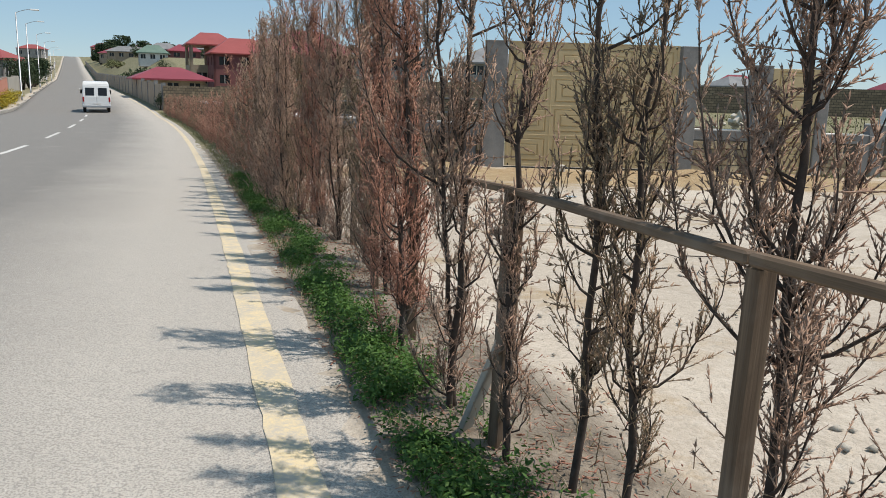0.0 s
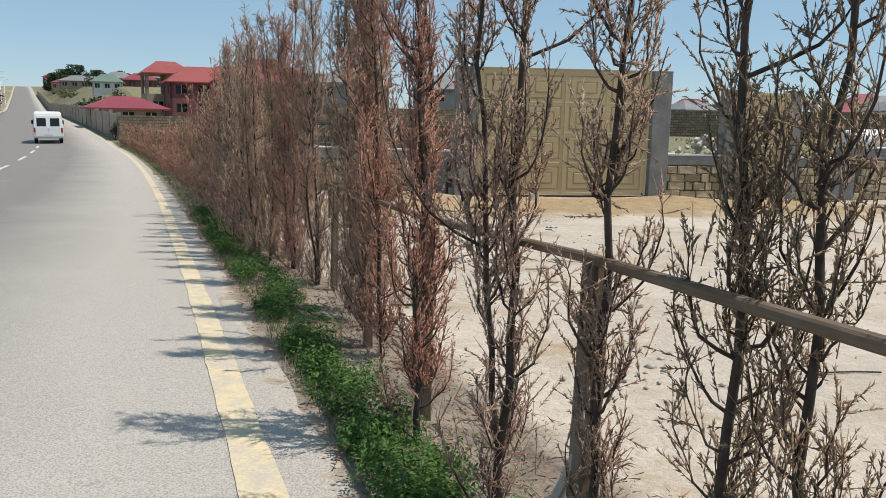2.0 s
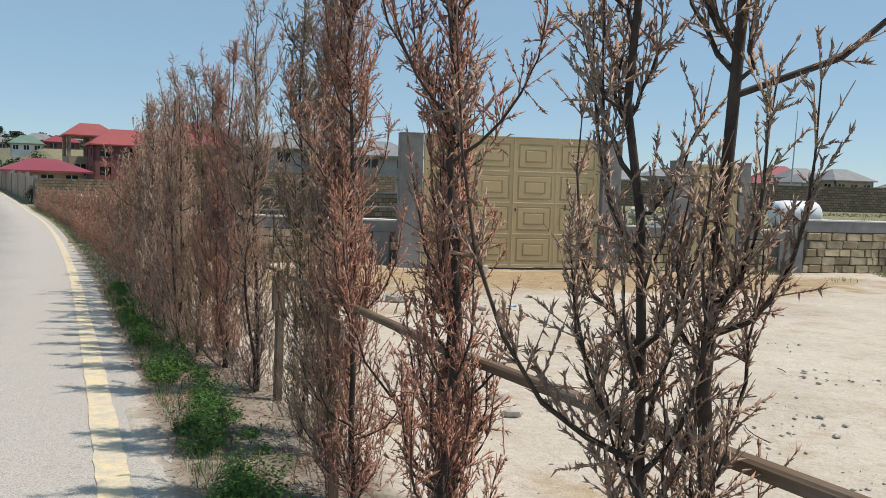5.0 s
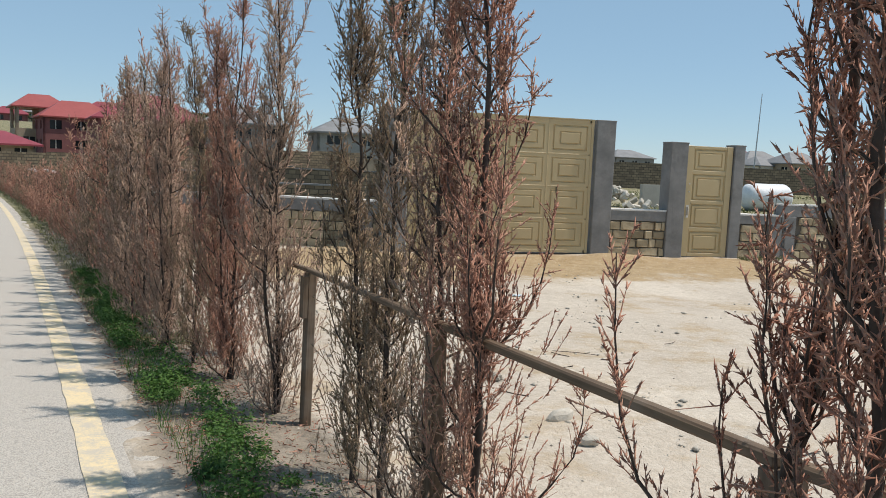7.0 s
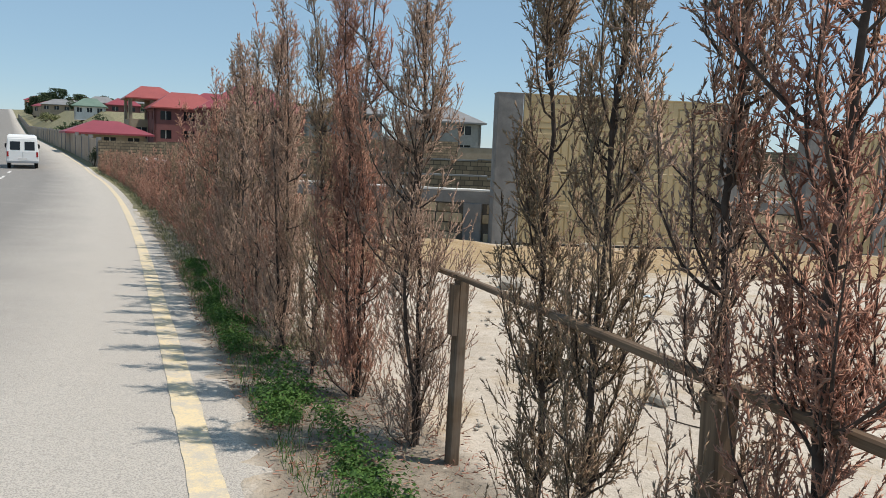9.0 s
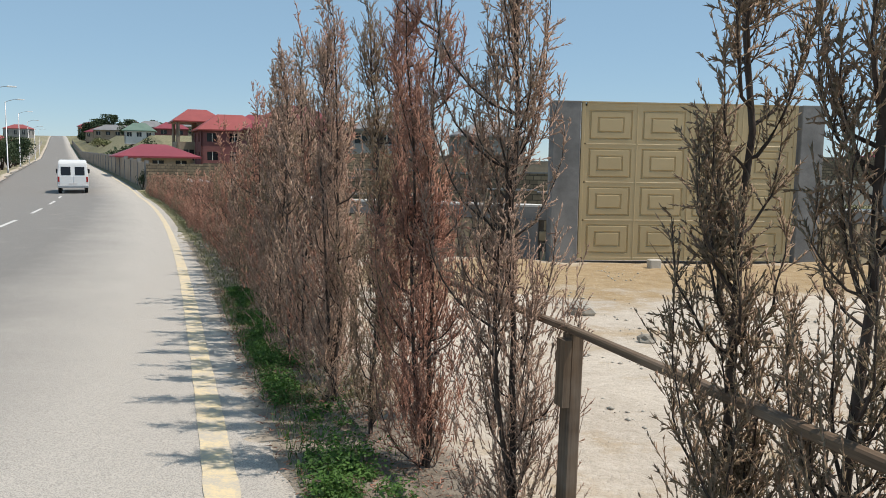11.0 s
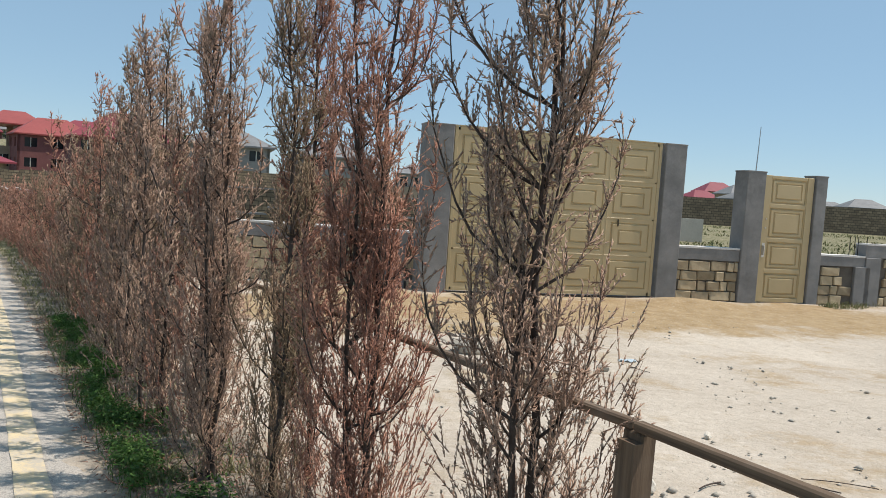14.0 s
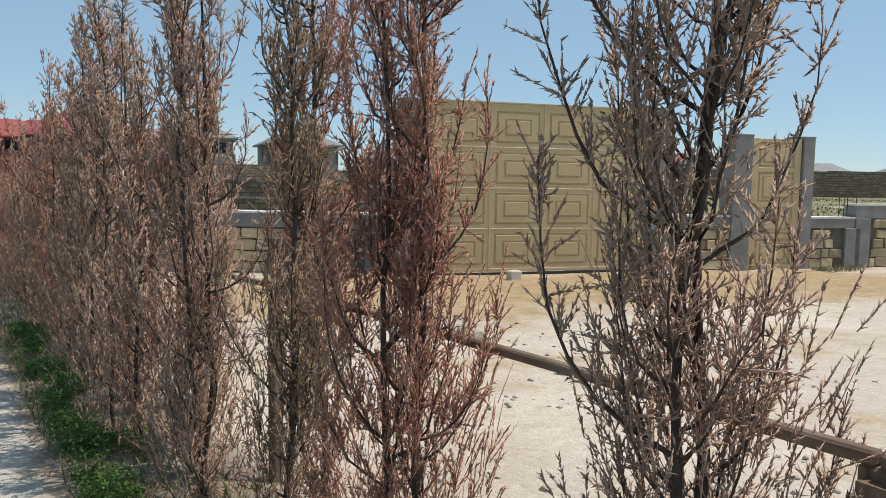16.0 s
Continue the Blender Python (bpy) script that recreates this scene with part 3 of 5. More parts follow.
def block_wall(name, start, end, z, courses, cap, label, cap_white=True, seed=1, course=0.205, length=0.41, columns=()):
    """Rough limestone blocks in recessed mortar below a cast ring beam."""
    start, end = Vector(start), Vector(end)
    run = (end - start).length
    m = Matrix.Translation((start.x, start.y, z)) @ Matrix.Rotation(math.atan2(end.y - start.y, end.x - start.x), 4, "Z")
    w = thing(name, m, label, "wall", kind="structure")
    top = courses * course + 0.02
    box_part("core", 0, run, 0.03, 0.27, -0.25, top + 0.01, MORTAR, w)
    bm = bmesh.new()
    box(bm, 0, run, -0.012, 0.3, top, top + cap)
    bmesh.ops.bisect_plane(bm, geom=bm.verts[:] + bm.edges[:] + bm.faces[:], plane_co=(run / 2, 0, 0), plane_no=(1, 0, 0))
    bmesh.ops.subdivide_edges(bm, edges=[e for e in bm.edges if abs(e.verts[0].co.x - e.verts[1].co.x) > 0.3], cuts=min(30, max(2, int(run * 2))))
    for v in bm.verts:
        v.co.z += 0.014 * noise.noise(Vector((v.co.x * 1.3 + seed, v.co.y * 3, 0)))
    part("ring_beam", bm, CONCRETE, w, "cast concrete ring beam")
    if cap_white:
        bm = bmesh.new()
        box(bm, 0.0, run, -0.02, 0.31, top + cap + 0.001, top + cap + 0.036)
        bmesh.ops.subdivide_edges(bm, edges=[e for e in bm.edges if abs(e.verts[0].co.x - e.verts[1].co.x) > 0.3], cuts=min(60, max(2, int(run * 4))))
        for v in bm.verts:
            if v.co.z > top + cap + 0.02:
                v.co.z += 0.016 * noise.noise(Vector((v.co.x * 2.3, v.co.y * 2, seed)))
        part("coping", bm, CAP_WHITE, w, "white lime mortar coping")
    rr = random.Random(seed)
    for c0 in columns:
        box_part("column", c0 - 0.2, c0 + 0.2, -0.04, 0.31, -0.2, top - 0.001, CONCRETE, w, "grey concrete column", bevel=0.01)
    for j in range(courses):
        x = -rr.uniform(0, length)
        while x < run:
            ln = length * rr.choice((1.0, 0.9, 0.75, 0.5, 1.15, 0.4))
            x0, x1 = max(0.0, x), min(run, x + ln)
            x += ln + 0.012
            if x1 - x0 < 0.08 or any(x0 < c0 + 0.2 and x1 > c0 - 0.2 for c0 in columns):
                continue
            o = new("block", rr.choice(block_mesh))
            o.parent = w
            o.matrix_basis = Matrix.LocRotScale(((x0 + x1) / 2, 0.07 + rr.uniform(-0.012, 0.012), j * course + course / 2 + rr.uniform(-.006, .006)),
                                                Euler((0, rr.uniform(-0.02, 0.02), 0)), (x1 - x0 - 0.012, 0.17, course - 0.016 - rr.uniform(0, 0.012)))
    return w

# ---- trees of the dying hedge ----
def cypress(name, seed, tall, wide, bare, mat, label, rich=1.0, leaders=1, place=None, lean=(0, 0), group="dying hedge trees", low_bush=0.0, arms=(), coarse=1.0, spread=1.0):
    """A browned columnar conifer: wavering stem, boughs that sweep upwards, side shoots and tufts of scale leaves."""
    rg = np.random.RandomState(seed)
    t = thing(name, Matrix.Translation(place), label, "tree", group)
    k = 16
    stems, sr = [], []
    u = np.linspace(0, 1, k)
    for j in range(leaders):
        wob = np.cumsum(rg.normal(0, 0.012, (k, 2)), axis=0)
        hh = tall * (1.0 if j == 0 else rg.uniform(0.78, 0.95))
        p = np.zeros((k, 3))
        p[:, :2] = wob + np.outer(u, lean)
        if j:
            a = rg.uniform(0, 6.28)
            p[:, :2] += np.outer(np.clip(u * 3, 0, 1), (math.cos(a), math.sin(a))) * rg.uniform(0.06, 0.1)
        p[:, 2] = u * hh - 0.06 * (1 - u)
        stems.append(p)
        sr.append((0.0118 * tall / 2.4 * (1 if j == 0 else 0.75)) * (1 - u) ** 0.85 + 0.002)
    v, f = tubes(np.array(stems), np.array(sr), 7)
    trunk = new("trunk", raw_mesh("trunk", v, f, BARK, True))
    trunk.parent = t
    # boughs, in uneven whorls so that gaps stay between them
    nb = int(tall * 34 * (0.55 + 0.45 * rich) / coarse ** 0.5)
    which = rg.randint(0, leaders, nb)
    hgt = bare + (1 - bare) * rg.power(0.95, nb) * 0.985
    hgt = np.clip(hgt + 0.012 * np.sin(hgt * 43 + seed), 0.02, 0.985)
    az = np.arange(nb) * 2.4 + rg.normal(0, 0.5, nb)
    prof = np.clip(0.5 + 1.3 * hgt, 0, 1) * np.clip(1.2 - hgt, 0.1, 1) ** 0.8
    ln = wide * 1.75 * prof * rg.uniform(0.5, 1.2, nb)
    stray = rg.rand(nb) < 0.07
    ln[stray] *= 1.5
    for j, (ah, aa, al) in enumerate(arms):
        hgt[j], az[j], ln[j], stray[j] = ah, radians(aa), al, True
    root = np.array([[np.interp(h, u, stems[w][:, d]) for d in range(3)] for h, w in zip(hgt, which)])
    out = np.stack((np.cos(az), np.sin(az), np.zeros(nb)), axis=1)
    q = np.linspace(0, 1, 7)
    open_ = rg.uniform(0.4, 0.95, nb) * spread
    open_[stray] = 1.15
    paths = (root[:, None] + out[:, None] * (ln * open_)[:, None, None] * (q - 0.5 * q * q)[None, :, None]
             + np.array((0, 0, 1.0)) * ln[:, None, None] * (0.42 * q + 0.6 * q * q)[None, :, None])
    paths += np.cumsum(rg.normal(0, 0.007, paths.shape), axis=1) * (q > 0)[None, :, None]
    br = (0.0012 + 0.0029 * np.minimum(ln / wide, 1.4))[:, None] * (1 - 0.8 * q)[None, :]
    v, f = tubes(paths, br, 4)
    bough = new("branchwork", raw_mesh("branchwork", v, f, BARK, True))
    bough.parent = t
    # side shoots, short, rising, bunched along the outer bough
    per = np.maximum(4, (ln / (0.0110 * coarse) * rich).astype(int))
    bi = np.repeat(np.arange(nb), per)
    tq = 0.1 + 0.9 * rg.power(1.25, len(bi))
    tq = np.clip(tq + 0.035 * np.sin(tq * 30 + bi * 1.7), 0.03, 1.0)
    ix = np.minimum((tq * 6).astype(int), 5)
    fr = (tq * 6 - ix)[:, None]
    start = paths[bi, ix] * (1 - fr) + paths[bi, ix + 1] * fr
    tan = paths[bi, ix + 1] - paths[bi, ix]
    tan /= np.linalg.norm(tan, axis=1, keepdims=True) + 1e-9
    way = tan * 0.5 + rg.normal(0, 0.58, (len(bi), 3)) + np.array((0, 0, 0.5))
    way /= np.linalg.norm(way, axis=1, keepdims=True)
    tl = rg.uniform(0.03, 0.105, len(bi)) * (1.25 - 0.45 * tq)
    if low_bush:
        extra = int(520 * low_bush)
        a, r0 = rg.uniform(0, 6.28, extra), wide * 0.75 * np.sqrt(rg.rand(extra))
        st = np.stack((np.cos(a) * r0, np.sin(a) * r0, tall * rg.uniform(0.03, 0.42, extra)), axis=1)
        wy = np.stack((np.cos(a) * 0.45, np.sin(a) * 0.45, np.ones(extra)), axis=1) + rg.normal(0, 0.3, (extra, 3))
        start, way = np.concatenate((start, st)), np.concatenate((way, wy / np.linalg.norm(wy, axis=1, keepdims=True)))
        tl = np.concatenate((tl, rg.uniform(0.05, 0.13, extra)))
    tw = start[:, None] + way[:, None] * tl[:, None, None] * np.array((0, 0.5, 1.0))[None, :, None]
    tw[:, 2, 2] += tl * 0.2
    v, f = tubes(tw[:, ::2], np.array((0.0015, 0.0007))[None, :] * coarse ** 0.5 * np.ones((len(tw), 1)), 3)
    v1, f1 = v, np.concatenate((f[:, (0, 1, 2)], f[:, (0, 2, 3)]))
    # leaf cords, clasped to the shoots; some shoots have shed theirs
    ns = np.maximum(2, (tl / (0.0052 * coarse)).astype(int))
    ns[rg.rand(len(ns)) < 0.1] = 1
    ti = np.repeat(np.arange(len(tw)), ns)
    sq = rg.uniform(0.05, 1.0, len(ti))[:, None]
    base = tw[ti, 0] * (1 - sq) + tw[ti, 2] * sq
    sw = way[ti] * 0.9 + rg.normal(0, 0.46, (len(ti), 3)) + np.array((0, 0, 0.28))
    v2, f2 = spindles(base, sw, rg.uniform(0.009, 0.020, len(ti)) * coarse ** 0.85, rg.uniform(0.0018, 0.0031, len(ti)) * coarse)
    crown = new("crown", raw_mesh("crown", np.concatenate((v1, v2)), np.concatenate((f1, f2 + len(v1))), mat))
    crown.parent = t
    return t


TREES = [
    # s, n, height, width, bare foot, foliage, richness, leaders
    (0.25, 1.83, 2.45, 0.24, 0.02, FOL_GREY, 1.0, 1),
    (0.83, 1.80, 2.35, 0.18, 0.08, FOL_OLIVE, 0.8, 1),
    (1.05, 1.76, 2.50, 0.19, 0.10, FOL_OLIVE, 0.78, 1),
    (1.31, 1.68, 2.45, 0.16, 0.06, FOL_GREY, 0.85, 1),
    (1.84, 1.64, 2.75, 0.23, 0.05, FOL_GREY, 0.95, 2),
    (2.66, 1.64, 2.75, 0.21, 0.02, FOL_RED, 0.85, 1),
    (2.91, 1.71, 2.70, 0.20, 0.02, FOL_RED, 0.8, 1),
    (4.05, 1.87, 2.65, 0.26, 0.03, FOL_RED, 1.1, 1),
    (4.33, 1.85, 2.55, 0.24, 0.06, FOL_GREY, 1.1, 1),
    (5.03, 1.97, 2.65, 0.27, 0.04, FOL_OLIVE, 1.1, 1),
    (5.43, 1.98, 2.60, 0.22, 0.05, FOL_OLIVE, 1.2, 1),
    (6.67, 1.99, 2.75, 0.33, 0.02, FOL_GREY, 1.1, 2),
    (7.60, 1.90, 2.65, 0.33, 0.01, FOL_RED, 1.3, 2),
    (8.20, 1.76, 2.55, 0.22, 0.03, FOL_OLIVE, 1.1, 1),
    (8.46, 2.03, 2.65, 0.30, 0.02, FOL_RED, 1.15, 1),
    (8.97, 1.68, 2.60, 0.27, 0.02, FOL_GREY, 1.1, 2),
]
LABELS = {FOL_RED.name: "rust-brown dying columnar conifer in the roadside hedge",
          FOL_GREY.name: "grey-brown dried-out columnar conifer in the roadside hedge",
          FOL_OLIVE.name: "olive-brown half-dead columnar conifer in the roadside hedge"}
ARMS = {0: [(0.3, 160, 0.5), (0.3, -20, 0.5)], 2: [(0.62, 185, 0.42)], 4: [(0.55, -8, 0.62)], 6: [(0.27, 185, 0.55)], 11: [(0.66, 178, 0.55), (0.55, 188, 0.5), (0.5, 175, 0.45), (0.36, 185, 0.5), (0.2, 5, 0.5)]}
for k, (s, n, tall, wide, bare, mat, rich, leaders) in enumerate(TREES):
    cypress("cypress_tree", 100 + k, tall, wide, bare, mat, LABELS[mat.name], rich, leaders, on_ground(s, n), arms=ARMS.get(k, ()), low_bush=1.2 if 6.5 < s < 8 else 0.5 if s > 6.5 else 0.35 if s > 3.5 else 0.04)
rr = random.Random(5)
s = 9.5
while s < 62:
    tall = np.interp(s, (8, 12, 15, 19, 24, 62), (2.6, 2.45, 2.2, 1.7, 1.45, 1.3)) * rr.uniform(0.84, 1.12)
    mat = rr.choice((FOL_RED, FOL_GREY, FOL_GREY, FOL_OLIVE) if s < 17 else (FOL_RED, FOL_OLIVE, FOL_RED))
    rich = np.interp(s, (8, 20, 40), (1.05, 1.15, 0.95))
    off = np.interp(s, (9, 12, 16), (0.78, 0.85, 0.93))
    cypress("cypress_tree", 300 + int(s * 10), float(tall), rr.uniform(0.27, 0.38), 0.02, mat, LABELS[mat.name], float(rich), 1,
            on_ground(s, float(line_n(s) + off) + rr.uniform(-0.14, 0.16)), low_bush=0.4, coarse=1.8 if s < 13 else 2.6 if s < 22 else 4.0)
    s += rr.uniform(0.3, 0.46) * (1 if s < 20 else 1.25)

# ---- timber fence behind the hedge ----
FENCE = [(-1.4, 1.58), (0.12, 1.63), (1.43, 1.68), (2.9, 1.74), (4.3, 1.84), (6.39, 2.07), (9.3, 2.12), (10.9, 2.2), (12.5, 2.22), (14.4, 2.15), (16.2, 2.05), (18, 1.95)]
fence = thing("timber_fence", Matrix.Identity(4), "weathered brown timber post-and-rail fence behind the hedge", "fence")
tops = []
for k, (s, n) in enumerate(FENCE):
    p = on_ground(s, n)
    rr = random.Random(k)
    yaw = math.atan2(UY, UX) + rr.uniform(-0.1, 0.1)
    hh = (0.935, 0.93, 0.945, 0.925, 0.93, 0.915)[k] if k < 6 else 0.93 + rr.uniform(-0.02, 0.03)
    post = box_part("post", -0.18, hh, -0.022 if k < 2 else -0.026, 0.022 if k < 2 else 0.026, -0.02 if k < 2 else -0.034, 0.02 if k < 2 else 0.034, WOOD, fence, bevel=0.006)
    post.matrix_basis = Matrix.Translation(p) @ Matrix.Rotation(yaw, 4, "Z") @ Matrix.Rotation(rr.uniform(-0.03, 0.03), 4, "X") @ Matrix.Rotation(radians(-90), 4, "Y")
    if k != 5 and k < 7:
        tops.append(p + Vector((0, 0, hh)))
        continue
    cleat = box_part("cleat", -0.0, 0.24, -0.014, 0.014, -0.03, 0.03, WOOD, post)
    cleat.matrix_basis = Matrix.Translation((hh - 0.26, 0.041, 0.012))
    tops.append(p + Vector((0, 0, hh)))
for k, (a, b) in enumerate(zip(tops, tops[1:])):
    d = b - a
    rail = box_part("rail", 0.004, d.length - 0.004, -0.015, 0.015, 0.0, 0.025, WOOD, fence, bevel=0.005)
    rail.matrix_basis = Matrix.Translation(a) @ d.to_track_quat("X", "Z").to_matrix().to_4x4()
# grey leaning board in the hedge foot
board_foot, board_head = on_ground(1.60, 1.585), on_ground(1.45, 1.71) + Vector((0, 0, 0.5))
board = box_part("leaning_board", 0, 0.56, -0.04, 0.04, -0.012, 0.012, CONCRETE_PALE, bevel=0.004)
board.matrix_world = Matrix.Translation(board_foot - Vector((0, 0, 0.03))) @ (board_head - board_foot).to_track_quat("X", "Z").to_matrix().to_4x4()
tagged(board, "bleached grey board leaning against the fence post", "board")

# ---- yard walls ----
def ground_at(x, y, dz=0.0):
    return Vector((x, y, float(height(x, y)) + dz))


def wall_on_gate_line(name, a0, a1, courses, cap, label, **kw):
    p, q = GO + GD * a0 + GN * 0.06, GO + GD * a1 + GN * 0.06
    return block_wall(name, (p.x, p.y), (q.x, q.y), BASE, courses, cap, label, **kw)


wall_on_gate_line("wall_middle", 4.785, 6.215, 4, 0.23, "low limestone block wall with a grey ring beam", seed=3)
wall_on_gate_line("wall_right", 8.195, 9.35, 4, 0.2, "low limestone block wall with a grey ring beam", seed=4, columns=(1.1,))
wall_on_gate_line("wall_right_high", 9.36, 24.0, 5, 0.27, "limestone block wall with a grey ring beam and columns", seed=5, columns=(0.2, 5.0, 9.8))
block_wall("wall_left", (-6.75, 20.22), (-1.82, 19.66), BASE - 0.03, 4, 0.25, "limestone block wall with grey ring beam and white coping", seed=6, columns=(4.55,))


def plain_wall(name, pts, tall, thick, mat, label, cope=None, sink=0.6, posts=0.0):
    """A run of wall along ground points; each bay a part, with coping and piers."""
    w = thing(name, Matrix.Identity(4), label, "wall", kind="structure")
    for k, (a, b) in enumerate(zip(pts, pts[1:])):
        a, b = Vector(a), Vector(b)
        d = b - a
        flat = Vector((d.x, d.y, 0))
        h = tall + 0.06 * math.sin(k * 2.1)
        m = Matrix.Translation(a) @ flat.to_track_quat("X", "Z").to_matrix().to_4x4()
        bay = box_part("bay", 0.001, flat.length - 0.001, -thick / 2, thick / 2, -sink + min(0, d.z), h, mat, w)
        bay.matrix_basis = m
        if cope:
            c0 = box_part("coping", 0.001, flat.length - 0.001, -thick / 2 - 0.03, thick / 2 + 0.03, h + 0.001, h + 0.07, cope, w)
            c0.matrix_basis = m
        if posts:
            p0 = box_part("pier", -0.17, 0.17, -thick / 2 - 0.05, thick / 2 + 0.05, -sink, h + posts, CONCRETE, w)
            p0.matrix_basis = m
    return w


def road_points(s0, s1, step, off):
    k = max(1, int(round((s1 - s0) / step)))
    return [on_ground(s, float(line_n(s)) + off) for s in np.linspace(s0, s1, k + 1)]


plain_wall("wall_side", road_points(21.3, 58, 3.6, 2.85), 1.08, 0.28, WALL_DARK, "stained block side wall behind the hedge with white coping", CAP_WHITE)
# corner wall takes the darker material to look shaded
plain_wall("wall_corner", [on_ground(66, float(line_n(66)) + 1.0 + k * 4.0) for k in range(8)], 1.95, 0.25, WALL_DARK, "block corner wall of the next plot, stained and coloured as in shade")
plain_wall("wall_roadside", road_points(66.3, 420, 7.0, 1.05), 2.05, 0.22, WALL_TAN, "tan block plot wall along the road", posts=0.12)
plain_wall("wall_plot_back", [ground_at(-34 + 5 * k, 70 + 1.2 * k) for k in range(9)], 1.5, 0.25, WALL_TAN, "tan block plot wall", CONCRETE)
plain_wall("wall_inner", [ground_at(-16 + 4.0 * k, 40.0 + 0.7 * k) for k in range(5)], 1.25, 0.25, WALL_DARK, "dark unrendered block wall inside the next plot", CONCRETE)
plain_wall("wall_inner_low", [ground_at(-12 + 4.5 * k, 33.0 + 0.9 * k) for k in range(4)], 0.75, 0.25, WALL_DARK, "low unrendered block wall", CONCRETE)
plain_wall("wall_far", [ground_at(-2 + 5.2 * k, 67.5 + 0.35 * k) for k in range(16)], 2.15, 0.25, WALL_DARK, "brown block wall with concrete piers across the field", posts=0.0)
plain_wall("wall_stub", [ground_at(9.6, 43.2), ground_at(12.0, 43.8)], 1.15, 0.3, CONCRETE_PALE, "short pale unfinished wall stub")


# ---- far houses ----
def hip_roof(bm, w, d, eave, rise, over=0.5, ridge=0.35):
    x, y = w / 2 + over, d / 2 + over
    rx = x * ridge
    v = [bm.verts.new(c) for c in ((-x, -y, eave), (x, -y, eave), (x, y, eave), (-x, y, eave), (-rx, 0, eave + rise), (rx, 0, eave + rise))]
    u = [bm.verts.new((c.co.x, c.co.y, eave - 0.18)) for c in v[:4]]
    for f in ((0, 1, 5, 4), (1, 2, 5), (2, 3, 4, 5), (3, 0, 4)):
        bm.faces.new([v[i] for i in f])
    for i in range(4):
        bm.faces.new((u[i], u[(i + 1) % 4], v[(i + 1) % 4], v[i]))
    bm.faces.new(u[::-1])
    return bm


def house(place, yaw, w, d, eave, rise, wall_mat, roof_mat, label, windows=(3, 1), loggia=False, chimney=False, name="house", ridge=0.35, over=0.5):
    """Walls with real window recesses on all sides, hip roof, sills and frames."""
    h = thing(name, Matrix.Translation(place) @ Matrix.Rotation(yaw, 4, "Z"), label, "house", "houses of the far town")
    t = 0.3
    cols, floors = windows
    fh = eave / floors
    for side in range(4):
        run, deep = (w, d) if side % 2 == 0 else (d, w)
        k = cols if side % 2 == 0 else max(1, cols - 1)
        rot = Matrix.Rotation(side * math.pi / 2, 4, "Z")
        bm = bmesh.new()
        cut = []
        for fl in range(floors):
            for i in range(k):
                cx = -run / 2 + run * (i + 0.5) / k
                ww = min(1.5, run / k * 0.5)
                tall = loggia and fl == floors - 1
                if tall:
                    ww = run / k * 0.72
                cut.append((cx - ww / 2, cx + ww / 2, fl * fh + fh * (0.12 if tall else 0.34), fl * fh + fh * (0.92 if tall else 0.8), tall))
        xs = sorted({-run / 2, run / 2, *[c[0] for c in cut], *[c[1] for c in cut]})
        zs = sorted({-1.0, eave - 0.19, *[c[2] for c in cut], *[c[3] for c in cut]})
        for x0, x1 in zip(xs, xs[1:]):
            for z0, z1 in zip(zs, zs[1:]):
                mx, mz = (x0 + x1) / 2, (z0 + z1) / 2
                if not any(c[0] < mx < c[1] and c[2] < mz < c[3] for c in cut):
                    box(bm, x0, x1, -deep / 2, -deep / 2 + t, z0, z1)
        bmesh.ops.remove_doubles(bm, verts=bm.verts[:], dist=0.0005)
        wall = part("wall", bm, wall_mat, h)
        wall.matrix_basis = rot
        for x0, x1, z0, z1, tall in cut:
            if tall:
                continue
            o = box_part("window", x0, x1, -deep / 2 + 0.14, -deep / 2 + 0.17, z0, z1, GLASS_DARK, h)
            o.matrix_basis = rot
            box_part("window_frame", (x0 + x1) / 2 - 0.04, (x0 + x1) / 2 + 0.04, -deep / 2 + 0.1, -deep / 2 + 0.139, z0, z1, WALL_WHITE, o)
    part("roof", hip_roof(bmesh.new(), w, d, eave, rise, over, ridge), roof_mat, h)
    if floors > 1:
        box_part("storey_floor", -w / 2 + t, w / 2 - t, -d / 2 + t, d / 2 - t, fh - 0.1, fh + 0.1, wall_mat, h)
    if chimney:
        box_part("chimney", w * 0.2, w * 0.2 + 0.6, -0.3, 0.3, eave + rise * 0.3, eave + rise + 0.6, WALL_TAN, h)
    return h



ROAD_YAW = math.atan2(UY, UX) - math.pi / 2
house(ground_at(-61.2, 120.3), ROAD_YAW + 0.1, 7.0, 8.0, 7.2, 1.95, WALL_TAN, ROOF_RED, "two-storey tan house with red hip roof and open loggia", (2, 2), loggia=True)
house(ground_at(-54.0, 116.5), ROAD_YAW + 0.1, 9.5, 9.0, 5.3, 2.4, WALL_MAROON, ROOF_RED, "maroon house wing with a red hip roof", (3, 2))
house(ground_at(-39.6, 105.5), ROAD_YAW, 13.0, 10.0, 5.0, 3.3, WALL_MAROON, ROOF_CRIMSON, "large house with a crimson hip roof", (4, 2), ridge=0.25)
house(ground_at(-47.6, 84.0), ROAD_YAW + 0.15, 7.0, 6.5, 2.1, 1.3, WALL_TAN, ROOF_CRIMSON, "low house with a wide crimson sheet roof", (3, 1), ridge=0.3, over=0.8)
house(ground_at(-12.6, 95.0), 0.3, 7.5, 8.0, 4.2, 1.8, WALL_GREY, ROOF_GREY, "unfinished grey house with a grey hip roof", (2, 2), ridge=0.2)
house(ground_at(-22.5, 88.0), 0.25, 8.0, 8.0, 4.5, 1.9, WALL_GREY, ROOF_GREY, "grey rendered house with a grey hip roof", (3, 2), ridge=0.2)
